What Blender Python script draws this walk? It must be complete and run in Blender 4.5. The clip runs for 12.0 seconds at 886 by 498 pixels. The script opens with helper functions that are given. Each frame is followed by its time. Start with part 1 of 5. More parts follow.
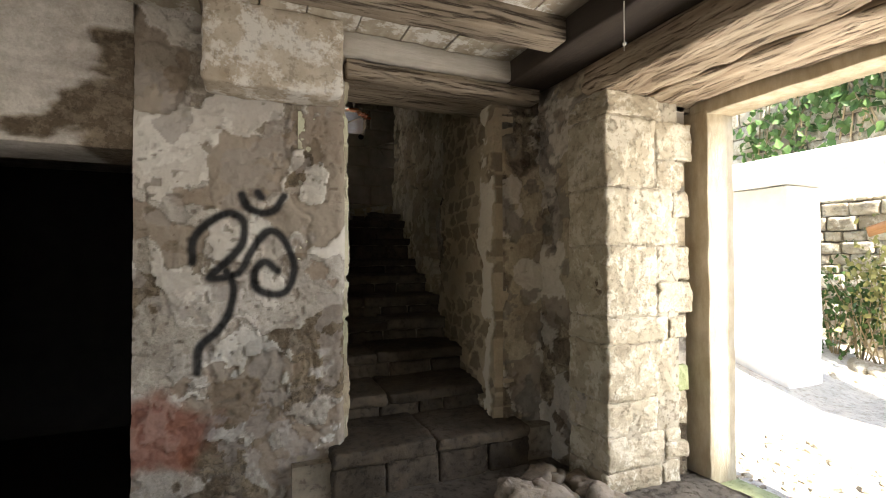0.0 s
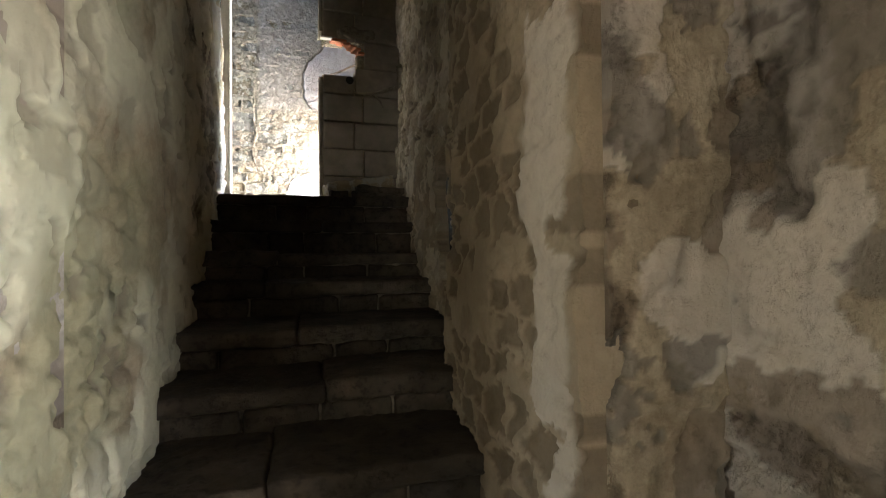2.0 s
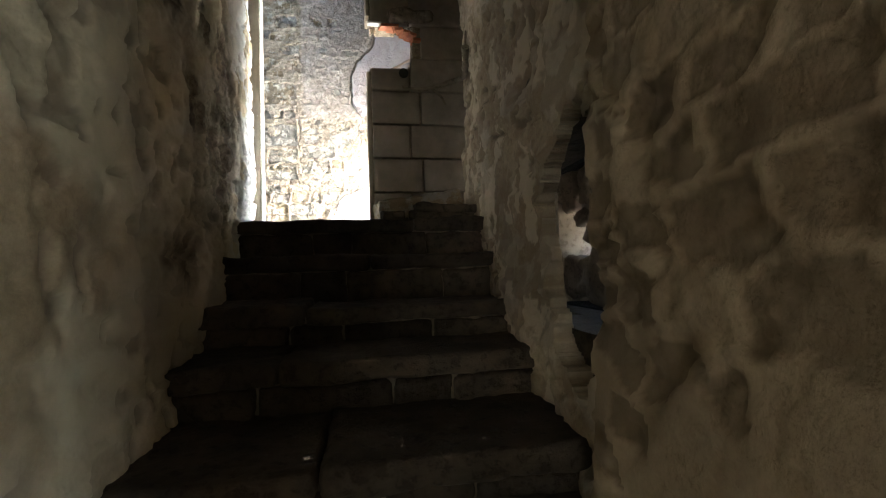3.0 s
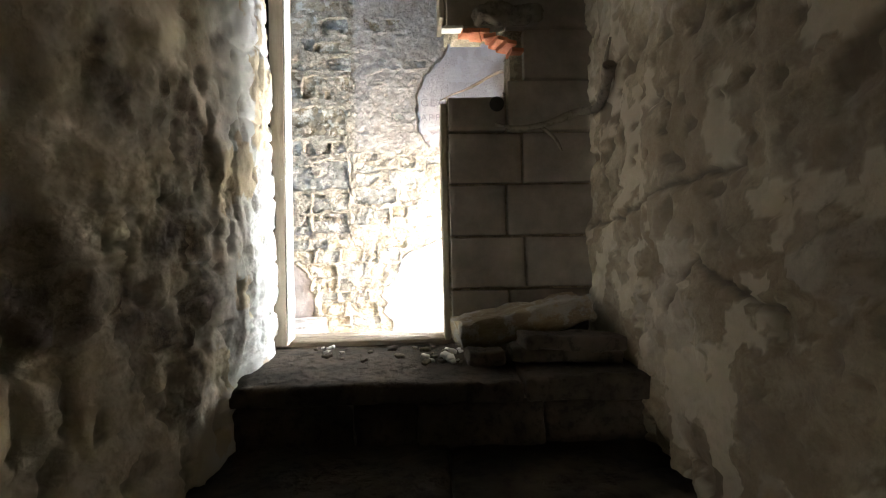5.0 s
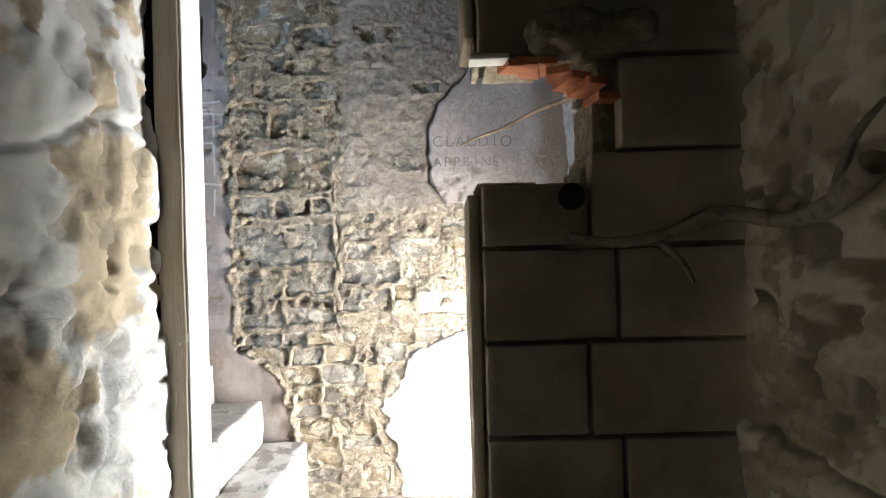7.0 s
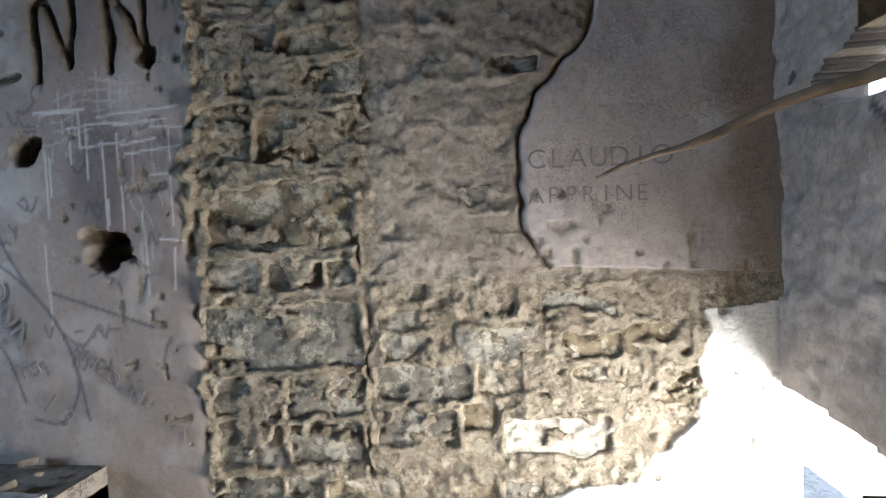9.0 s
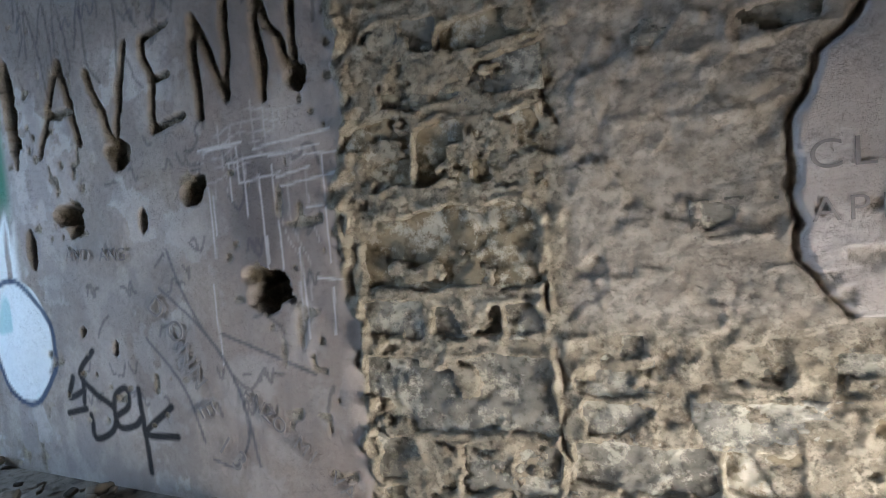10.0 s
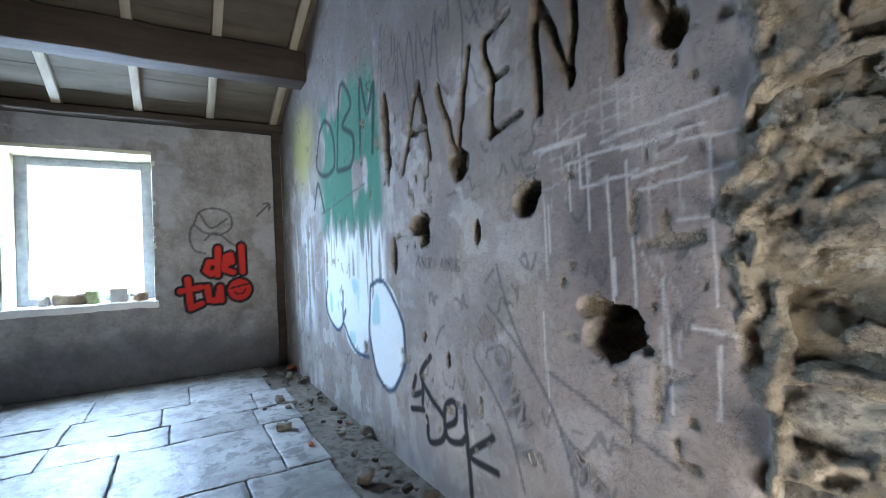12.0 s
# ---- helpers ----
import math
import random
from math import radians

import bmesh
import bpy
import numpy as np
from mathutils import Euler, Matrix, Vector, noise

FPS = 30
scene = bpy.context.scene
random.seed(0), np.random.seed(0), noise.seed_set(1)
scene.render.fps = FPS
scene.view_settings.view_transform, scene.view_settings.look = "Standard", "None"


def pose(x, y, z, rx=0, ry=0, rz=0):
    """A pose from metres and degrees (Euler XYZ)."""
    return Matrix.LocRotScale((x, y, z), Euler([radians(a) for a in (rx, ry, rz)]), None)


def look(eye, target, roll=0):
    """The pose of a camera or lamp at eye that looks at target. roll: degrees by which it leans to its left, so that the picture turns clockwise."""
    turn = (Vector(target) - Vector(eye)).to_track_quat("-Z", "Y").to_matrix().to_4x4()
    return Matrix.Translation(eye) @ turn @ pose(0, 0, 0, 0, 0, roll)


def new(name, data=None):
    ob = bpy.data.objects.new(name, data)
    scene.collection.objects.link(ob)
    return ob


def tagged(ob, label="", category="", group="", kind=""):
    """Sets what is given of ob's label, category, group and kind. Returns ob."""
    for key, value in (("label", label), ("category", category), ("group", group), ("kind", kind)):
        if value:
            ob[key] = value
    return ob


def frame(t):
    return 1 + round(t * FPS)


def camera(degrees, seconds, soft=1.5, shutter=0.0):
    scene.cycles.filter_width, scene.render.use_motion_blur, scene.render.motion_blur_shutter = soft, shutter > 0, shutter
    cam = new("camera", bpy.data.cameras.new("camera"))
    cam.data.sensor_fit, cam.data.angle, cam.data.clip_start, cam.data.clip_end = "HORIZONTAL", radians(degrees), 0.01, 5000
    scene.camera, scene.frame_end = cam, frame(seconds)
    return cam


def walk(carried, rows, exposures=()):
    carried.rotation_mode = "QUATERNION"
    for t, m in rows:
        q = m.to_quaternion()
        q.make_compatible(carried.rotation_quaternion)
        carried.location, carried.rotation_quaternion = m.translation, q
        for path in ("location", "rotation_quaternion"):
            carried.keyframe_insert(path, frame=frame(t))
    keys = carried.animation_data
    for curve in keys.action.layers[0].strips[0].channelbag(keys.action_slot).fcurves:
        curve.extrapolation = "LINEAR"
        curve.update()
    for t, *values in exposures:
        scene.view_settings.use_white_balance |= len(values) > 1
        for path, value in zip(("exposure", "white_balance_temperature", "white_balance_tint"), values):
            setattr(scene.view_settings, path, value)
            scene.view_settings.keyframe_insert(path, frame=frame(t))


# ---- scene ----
cam = camera(88.3, 12.0, 1.0)
PATH = [
    (0, (0.238, 0.408, 1.542), (0.994, 2.259, 1.571), -0.1),
    (0.5, (0.482, 0.857, 1.43), (1.262, 2.698, 1.441), -0.1),
    (1, (0.832, 1.381, 1.411), (1.611, 3.223, 1.417), -0.4),
    (1.5, (1.04, 1.865, 1.441), (1.759, 3.731, 1.452), -0.6),
    (1.8, (1.155, 2.089, 1.48), (1.771, 3.992, 1.503), -0.4),
    (2, (1.209, 2.348, 1.491), (1.792, 4.261, 1.515), -0.5),
    (2.5, (1.332, 2.828, 1.541), (1.848, 4.76, 1.571), -0.9),
    (2.6, (1.35, 2.928, 1.549), (1.805, 4.875, 1.579), -0.8),
    (3, (1.32, 3.391, 1.676), (1.656, 5.361, 1.756), -1.8),
    (3.5, (1.367, 3.806, 1.868), (1.543, 5.795, 1.982), -2.4),
    (3.7, (1.322, 3.958, 1.929), (1.494, 5.945, 2.071), -2.1),
    (5.3, (1.272, 4.85, 2.611), (1.321, 6.85, 2.634), -1.1),
    (5.5, (1.238, 4.959, 2.687), (1.311, 6.957, 2.716), -0.9),
    (5.9, (1.233, 5.114, 2.83), (1.334, 7.111, 2.86), -1.1),
    (6, (1.242, 5.173, 2.842), (1.333, 7.17, 2.883), -0.7),
    (6.5, (1.315, 5.511, 2.986), (1.327, 7.511, 2.997), -1.5),
    (7, (1.288, 5.798, 3.173), (1.286, 7.798, 3.169), -1.6),
    (7.2, (1.284, 5.891, 3.209), (1.297, 7.891, 3.216), -1.8),
    (8.8, (1.134, 6.848, 3.599), (0.982, 8.84, 3.512), -2.1),
    (9, (1.105, 7.011, 3.603), (0.885, 8.998, 3.528), -2.5),
    (9.5, (0.992, 7.196, 3.672), (0.553, 9.145, 3.576), -3.9),
    (10, (0.821, 7.347, 3.745), (0.075, 9.202, 3.674), -5.2),
    (10.1, (0.788, 7.361, 3.74), (-0.02, 9.191, 3.706), -4.9),
    (10.5, (0.676, 7.396, 3.786), (-0.36, 9.106, 3.758), -5.3),
    (11, (0.622, 7.47, 3.789), (-0.638, 9.023, 3.791), -4.3),
    (11.5, (0.634, 7.624, 3.785), (-0.833, 8.983, 3.816), -3.2),
    (12, (0.431, 7.65, 3.812), (-1.298, 8.655, 3.855), -2.6),
]
walk(cam, [(t, look(eye, target, roll)) for t, eye, target, roll in PATH],
     [(0.0, 2.6), (0.5, 2.4), (1.0, 2.0), (1.5, 2.2), (2.0, 3.6), (2.5, 4.0), (3.5, 3.8), (5.5, 4.0), (6.5, 3.45), (7.2, 2.95), (8.8, 2.3), (10.0, 2.35), (11.0, 2.55), (12.0, 2.65)])

# ---- light ----
SUN = Vector((-0.06, -0.60, 0.80)).normalized()
world = bpy.data.worlds.new("sky")
scene.world = world
world.use_nodes = True
wn = world.node_tree
sky = wn.nodes.new("ShaderNodeTexSky")
sky.sky_type, sky.sun_disc = "NISHITA", False
sky.sun_elevation = math.asin(SUN.z)
sky.sun_rotation = math.atan2(SUN.x, SUN.y)
wn.links.new(sky.outputs[0], wn.nodes["Background"].inputs[0])
wn.nodes["Background"].inputs[1].default_value = 0.15
sun = new("sun", bpy.data.lights.new("sun", "SUN"))
sun.data.energy, sun.data.angle, sun.data.color = 5.0, radians(0.5), (1.0, 0.96, 0.90)
sun.matrix_basis = look(SUN * 30, (0, 0, 0))


def opening_light(name, eye, target, wide, high, power, color):
    """An area lamp for the sky's light in an opening of the house, seen or unseen."""
    ob = new(name, bpy.data.lights.new(name, "AREA"))
    ob.data.shape, ob.data.size, ob.data.size_y = "RECTANGLE", wide, high
    ob.data.energy, ob.data.color = power, color
    ob.matrix_basis = look(eye, target)
    return ob


opening_light("door_daylight", (2.98, 1.6, 1.25), (0, 1.6, 1.25), 1.5, 2.0, 12, (1.0, 0.96, 0.90))
# two added fills from assumed openings out of view, for pier and stair wall
opening_light("unseen_south_fill", (-0.9, -2.68, 1.2), (0.4, 2, 1.3), 1.0, 1.8, 0.8, (1.0, 0.95, 0.88))
opening_light("unseen_west_fill", (-2.66, 1.4, 1.6), (1.8, 3.3, 1.5), 0.9, 0.9, 2.3, (1.0, 0.91, 0.77))
opening_light("hatch_daylight", (2.62, 8.05, 2.3), (1.2, 8.05, 2.2), 1.15, 1.2, 50, (0.955, 0.965, 0.97))
opening_light("window_daylight", (-5.35, 6.85, 4.3), (-3, 6.9, 4.0), 0.9, 1.2, 52, (0.45, 0.665, 1.0))

# ---- noise and relief, in arrays ----
RNG = np.random.RandomState(7)
TABLE = RNG.rand(256, 256)


def vnoise(x, y, seed=0):
    x, y = x + seed * 17.31, y + seed * 9.77
    i, j = np.floor(x).astype(int), np.floor(y).astype(int)
    f, g = x - i, y - j
    f, g = f * f * (3 - 2 * f), g * g * (3 - 2 * g)
    a, b = TABLE[i % 256, j % 256], TABLE[(i + 1) % 256, j % 256]
    c, d = TABLE[i % 256, (j + 1) % 256], TABLE[(i + 1) % 256, (j + 1) % 256]
    return (a * (1 - f) + b * f) * (1 - g) + (c * (1 - f) + d * f) * g


def fbm(x, y, scale, octaves=4, seed=0):
    """Sums of value noise, about -1 to 1; scale: the largest lump in metres."""
    total, amp = 0, 1.0
    for k in range(octaves):
        total = total + amp * (2 * vnoise(x / scale * 2 ** k, y / scale * 2 ** k, seed + k * 3) - 1)
        amp *= 0.5
    return total


def cells(x, y, sx, sy, seed=0):
    """Stones laid in rough courses: how far inside a stone each place lies (0 at the joint) and a number for each stone."""
    row = np.floor(y / sy)
    px, py = x / sx + 0.5 * (row % 2), y / sy
    best, second, tag = np.full(x.shape, 9.0), np.full(x.shape, 9.0), np.zeros(x.shape)
    i, j = np.floor(px).astype(int), np.floor(py).astype(int)
    for di in (-1, 0, 1):
        for dj in (-1, 0, 1):
            a, b = (i + di + seed * 31) % 256, (j + dj + seed * 13) % 256
            cx, cy = i + di + 0.15 + 0.7 * TABLE[a, b], j + dj + 0.3 + 0.4 * TABLE[b, a]
            d = np.maximum(np.abs(px - cx) * 0.8, np.abs(py - cy)) + 0.25 * np.hypot(px - cx, py - cy)
            near = d < best
            second = np.where(near, best, np.minimum(second, d))
            tag = np.where(near, TABLE[(a * 7 + 3) % 256, (b * 5 + 11) % 256], tag)
            best = np.where(near, d, best)
    return second - best, tag


def smooth(a, b, x):
    t = np.clip((x - a) / (b - a), 0, 1)
    return t * t * (3 - 2 * t)


def bend(line, n=5):
    """A smooth curve through the corners of a broken line."""
    p = [np.array(q, float) for q in line]
    p = [2 * p[0] - p[1]] + p + [2 * p[-1] - p[-2]]
    out = []
    for a, b, c, d in zip(p, p[1:], p[2:], p[3:]):
        for k in range(n):
            t = k / n
            out.append(0.5 * (2 * b + (c - a) * t + (2 * a - 5 * b + 4 * c - d) * t * t + (3 * b - a - 3 * c + d) * t ** 3))
    return out + [p[-2]]


def strokes(u, v, lines, bent=False):
    """The distance from each place to the nearest of some broken lines."""
    best = np.full(u.shape, 9.0)
    for line in lines:
        if bent and len(line) > 2:
            line = bend(line)
        q = np.array(line)
        near = (u > q[:, 0].min() - 0.1) & (u < q[:, 0].max() + 0.1) & (v > q[:, 1].min() - 0.1) & (v < q[:, 1].max() + 0.1)
        if not near.any():
            continue
        a, b, least = u[near], v[near], best[near]
        for (ax, ay), (bx, by) in zip(line, line[1:]):
            dx, dy = bx - ax, by - ay
            t = np.clip(((a - ax) * dx + (b - ay) * dy) / max(dx * dx + dy * dy, 1e-9), 0, 1)
            least = np.minimum(least, np.hypot(a - ax - t * dx, b - ay - t * dy))
        best[near] = least
    return best


def paint_over(paint, mask, color):
    """Lay a colour over a wall's paint where mask is above nought."""
    a = np.clip(mask, 0, 1)[..., None]
    old = paint[..., 3:4]
    both = a + old * (1 - a)
    rgb = (np.array(color) * a + paint[..., :3] * old * (1 - a)) / np.maximum(both, 1e-6)
    paint[..., :3], paint[..., 3:4] = rgb, both


# ---- materials ----
def nodes_of(name, rough=0.9, metal=0.0):
    m = bpy.data.materials.new(name)
    m.use_nodes = True
    n = m.node_tree
    b = n.nodes["Principled BSDF"]
    b.inputs["Roughness"].default_value, b.inputs["Metallic"].default_value = rough, metal
    b.inputs["Specular IOR Level"].default_value = 0.25
    return m, n, b


def noise_node(n, scale, detail=5, rough=0.6, stretch=None):
    co = n.nodes.new("ShaderNodeTexCoord")
    t = n.nodes.new("ShaderNodeTexNoise")
    t.inputs["Scale"].default_value, t.inputs["Detail"].default_value, t.inputs["Roughness"].default_value = scale, detail, rough
    if stretch:
        mp = n.nodes.new("ShaderNodeMapping")
        mp.inputs["Scale"].default_value = stretch
        n.links.new(co.outputs["Object"], mp.inputs[0])
        n.links.new(mp.outputs[0], t.inputs["Vector"])
    else:
        n.links.new(co.outputs["Object"], t.inputs["Vector"])
    return t.outputs["Fac"]


def ramp(n, fac, lo, hi, a=0.35, b=0.65):
    r = n.nodes.new("ShaderNodeValToRGB")
    r.color_ramp.elements[0].position, r.color_ramp.elements[1].position = a, b
    r.color_ramp.elements[0].color, r.color_ramp.elements[1].color = (*lo, 1), (*hi, 1)
    n.links.new(fac, r.inputs[0])
    return r.outputs[0]


def mix(n, fac, a, b, blend="MIX"):
    x = n.nodes.new("ShaderNodeMix")
    x.data_type, x.blend_type = "RGBA", blend
    for sock, val in ((x.inputs[0], fac), (x.inputs[6], a), (x.inputs[7], b)):
        if isinstance(val, (int, float)):
            sock.default_value = val
        elif isinstance(val, tuple):
            sock.default_value = (*val, 1)
        else:
            n.links.new(val, sock)
    return x.outputs[2]


def bump(n, b, fac, strength, distance):
    u = n.nodes.new("ShaderNodeBump")
    u.inputs["Distance"].default_value = distance
    if isinstance(strength, float):
        u.inputs["Strength"].default_value = strength
    else:
        n.links.new(strength, u.inputs["Strength"])
    n.links.new(fac, u.inputs["Height"])
    old = b.inputs["Normal"].links
    if old:
        n.links.new(old[0].from_socket, u.inputs["Normal"])
    n.links.new(u.outputs[0], b.inputs["Normal"])


def attr(n, name):
    a = n.nodes.new("ShaderNodeAttribute")
    a.attribute_name = name
    return a


def masonry(name, stone_a, stone_b, coat_a, coat_b, mortar, grain=0.8, calm=0.35):
    """Stone under worn plaster: the mesh says where each shows, and where the wall was painted on."""
    m, n, b = nodes_of(name, 0.92)
    cell, coat, joint, paint = attr(n, "cell"), attr(n, "coat"), attr(n, "joint"), attr(n, "paint")
    stone = mix(n, cell.outputs["Fac"], stone_a, stone_b)
    stone = mix(n, 0.75, stone, ramp(n, noise_node(n, 9, 8, 0.7), (0.45, 0.43, 0.40), (1.0, 0.97, 0.92), 0.3, 0.7), "MULTIPLY")
    stone = mix(n, joint.outputs["Fac"], mortar, stone)
    lime = ramp(n, noise_node(n, 3.2, 8, 0.65), coat_a, coat_b, 0.36, 0.62)
    lime = mix(n, 0.35, lime, ramp(n, noise_node(n, 26, 6, 0.7), (0.55, 0.52, 0.49), (1, 1, 1), 0.32, 0.55), "MULTIPLY")
    col = mix(n, coat.outputs["Fac"], stone, lime)
    col = mix(n, 0.5, col, ramp(n, noise_node(n, 1.1, 4, 0.6), (0.62, 0.60, 0.58), (1, 1, 1), 0.35, 0.6), "MULTIPLY")
    def less(full, cut):
        """A share that shrinks where the plaster is whole."""
        k = n.nodes.new("ShaderNodeMath")
        k.operation = "MULTIPLY_ADD"
        n.links.new(coat.outputs["Fac"], k.inputs[0])
        k.inputs[1].default_value, k.inputs[2].default_value = -cut * full, full
        return k.outputs[0]

    col = mix(n, less(0.30, calm), col, ramp(n, noise_node(n, 75, 8, 0.8), (0.40, 0.385, 0.36), (1.05, 1.04, 1.02), 0.38, 0.56), "MULTIPLY")
    flake = ramp(n, noise_node(n, 17, 12, 0.72), (0, 0, 0), (1, 1, 1), 0.475, 0.515)
    spall = ramp(n, noise_node(n, 44, 10, 0.72), (0, 0, 0), (1, 1, 1), 0.42, 0.46)
    worn = mix(n, flake, (0.70, 0.67, 0.62), (1.06, 1.05, 1.03))
    worn = mix(n, 0.42, worn, mix(n, spall, (0.45, 0.42, 0.38), (1, 1, 1)), "MULTIPLY")
    col = mix(n, less(0.9, max(calm, 0.7)), col, worn, "MULTIPLY")
    col = mix(n, paint.outputs["Alpha"], col, paint.outputs["Color"])
    n.links.new(col, b.inputs["Base Color"])
    bump(n, b, noise_node(n, 38, 10, 0.75), less(grain, calm), 0.022)
    bump(n, b, flake, less(grain * 0.8, calm), 0.010)
    bump(n, b, spall, less(grain * 0.6, calm * 0.6), 0.005)
    bump(n, b, noise_node(n, 220, 3, 0.6), grain * 0.35, 0.003)
    return m


def surface(name, lo, hi, scale, rough=0.85, grain=0.3, fine=120, stretch=None, vary=0.0, metal=0.0, dirt=0.35, smear=None):
    """A plain surface with grain at two scales; vary: how much the pieces differ from one another."""
    m, n, b = nodes_of(name, rough, metal)
    col = ramp(n, noise_node(n, scale, 8, 0.65, stretch), lo, hi, 0.3, 0.7)
    col = mix(n, dirt, col, ramp(n, noise_node(n, 2.3, 6, 0.7), (0.4, 0.38, 0.36), (1, 1, 1), 0.3, 0.6), "MULTIPLY")
    if vary:
        info = n.nodes.new("ShaderNodeObjectInfo")
        k = 1 - vary
        col = mix(n, 1.0, col, ramp(n, info.outputs["Random"], (k, k * 0.97, k * 0.93), (1, 1, 1), 0.0, 1.0), "MULTIPLY")
    if smear:
        col = mix(n, ramp(n, noise_node(n, 7, 10, 0.72), (0, 0, 0), (1, 1, 1), 0.50, 0.56), col, smear)
    chips = None
    if grain > 0.45 and not stretch and not metal:
        chips = ramp(n, noise_node(n, 24, 12, 0.7), (0, 0, 0), (1, 1, 1), 0.42, 0.46)
        col = mix(n, 0.45, col, mix(n, chips, (0.45, 0.42, 0.38), (1, 1, 1)), "MULTIPLY")
        bump(n, b, chips, grain * 0.6, 0.005)
    n.links.new(col, b.inputs["Base Color"])
    bump(n, b, noise_node(n, scale * 4, 8, 0.75, stretch), grain, 0.018)
    bump(n, b, noise_node(n, fine, 3, 0.6, stretch), grain * 0.6, 0.003)
    return m


PLASTER_PIER = masonry("plaster_of_pier", (0.20, 0.16, 0.12), (0.33, 0.27, 0.20), (0.40, 0.36, 0.32), (0.60, 0.56, 0.51), (0.24, 0.20, 0.16))
PLASTER_STAIR = masonry("rubble_of_stairwell", (0.17, 0.135, 0.10), (0.31, 0.25, 0.185), (0.33, 0.27, 0.185), (0.52, 0.44, 0.315), (0.38, 0.32, 0.23), 1.0, 0.4)
PLASTER_ROOM = masonry("painted_room_wall", (0.30, 0.25, 0.185), (0.43, 0.365, 0.27), (0.32, 0.275, 0.245), (0.46, 0.405, 0.365), (0.47, 0.40, 0.295), 1.3, 0.6)
PLASTER_DULL = masonry("dull_plaster", (0.20, 0.17, 0.14), (0.30, 0.26, 0.21), (0.26, 0.25, 0.24), (0.40, 0.39, 0.38), (0.30, 0.26, 0.21))
ASHLAR = surface("pale_sandstone", (0.42, 0.355, 0.255), (0.60, 0.525, 0.39), 7, 0.9, 1.0, 70, vary=0.25, dirt=0.15, smear=(0.56, 0.50, 0.39))
DARK_STONE = surface("grey_brown_stone", (0.20, 0.17, 0.14), (0.34, 0.29, 0.23), 8, 0.9, 0.5, 90, vary=0.35)
# step stone near black: much of the stair's shade is in this base
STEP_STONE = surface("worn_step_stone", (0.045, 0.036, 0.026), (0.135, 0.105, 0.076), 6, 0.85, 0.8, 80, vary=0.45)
FLAG_STONE = surface("worn_flagstone", (0.38, 0.37, 0.36), (0.58, 0.57, 0.55), 5, 0.42, 0.35, 70, vary=0.25, dirt=0.6, smear=(0.22, 0.205, 0.19))
BLOCK = surface("concrete_block", (0.21, 0.18, 0.145), (0.33, 0.29, 0.24), 5, 0.9, 0.25, 140, vary=0.12, dirt=0.5)
MORTAR = surface("old_mortar", (0.16, 0.13, 0.10), (0.28, 0.24, 0.18), 12, 0.95, 0.5)
WOOD = surface("weathered_wood", (0.16, 0.11, 0.07), (0.36, 0.27, 0.19), 10, 0.8, 0.6, 90, (1, 0.12, 1), vary=0.2)
WOOD_X = surface("weathered_wood_along", (0.20, 0.15, 0.10), (0.44, 0.37, 0.29), 10, 0.8, 0.6, 90, (0.12, 1, 1), vary=0.3)
WOOD_Z = surface("grey_post_wood", (0.30, 0.25, 0.19), (0.50, 0.44, 0.35), 10, 0.75, 0.4, 90, (1, 1, 0.1), vary=0.1)
WHITE_PAINT = surface("chipped_white_paint", (0.62, 0.60, 0.55), (0.80, 0.78, 0.73), 14, 0.6, 0.25, 160, dirt=0.2)
EARTH = surface("dry_earth", (0.14, 0.12, 0.10), (0.30, 0.26, 0.21), 6, 0.95, 0.8, 60)
GRAVEL = surface("pale_gravel", (0.42, 0.39, 0.33), (0.62, 0.58, 0.50), 9, 0.95, 0.7, 50, dirt=0.15)
WHITEWASH = surface("sunlit_whitewash", (0.74, 0.72, 0.68), (0.86, 0.84, 0.80), 4, 0.9, 0.4, 60, dirt=0.2)
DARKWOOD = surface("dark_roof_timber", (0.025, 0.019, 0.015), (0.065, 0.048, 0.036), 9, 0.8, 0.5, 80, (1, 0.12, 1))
TERRACOTTA = surface("broken_terracotta", (0.42, 0.13, 0.06), (0.62, 0.24, 0.12), 14, 0.85, 0.4)
LEAF = surface("ivy_leaf", (0.05, 0.10, 0.02), (0.12, 0.20, 0.05), 8, 0.6, 0.1, vary=0.4, dirt=0.1)
STRAW = surface("dry_stems", (0.22, 0.16, 0.08), (0.40, 0.31, 0.18), 8, 0.8, 0.1, dirt=0.1)


# ---- building helpers ----
def part(name, bm, material, parent=None, label=""):
    """Link a bmesh as one mesh object, under a thing or a part."""
    me = bpy.data.meshes.new(name)
    bm.normal_update()
    bm.to_mesh(me)
    bm.free()
    me.materials.append(material)
    ob = new(name, me)
    if parent:
        ob.parent = parent
    if label:
        ob["label"] = label
    return ob


def thing(name, label, category, group="", kind=""):
    return tagged(new(name), label, category, group, kind)


def box(bm, lo, hi, bevel=0.0, m=None):
    r = bmesh.ops.create_cube(bm, size=1.0)
    lo, hi = Vector(lo), Vector(hi)
    t = Matrix.Translation((lo + hi) / 2) @ Matrix.Diagonal((*(hi - lo), 1))
    bmesh.ops.transform(bm, matrix=(m @ t) if m else t, verts=r["verts"])
    if bevel:
        es = list({e for v in r["verts"] for e in v.link_edges})
        bmesh.ops.bevel(bm, geom=es, offset=bevel, segments=2, affect="EDGES", profile=0.6)
    return r["verts"]


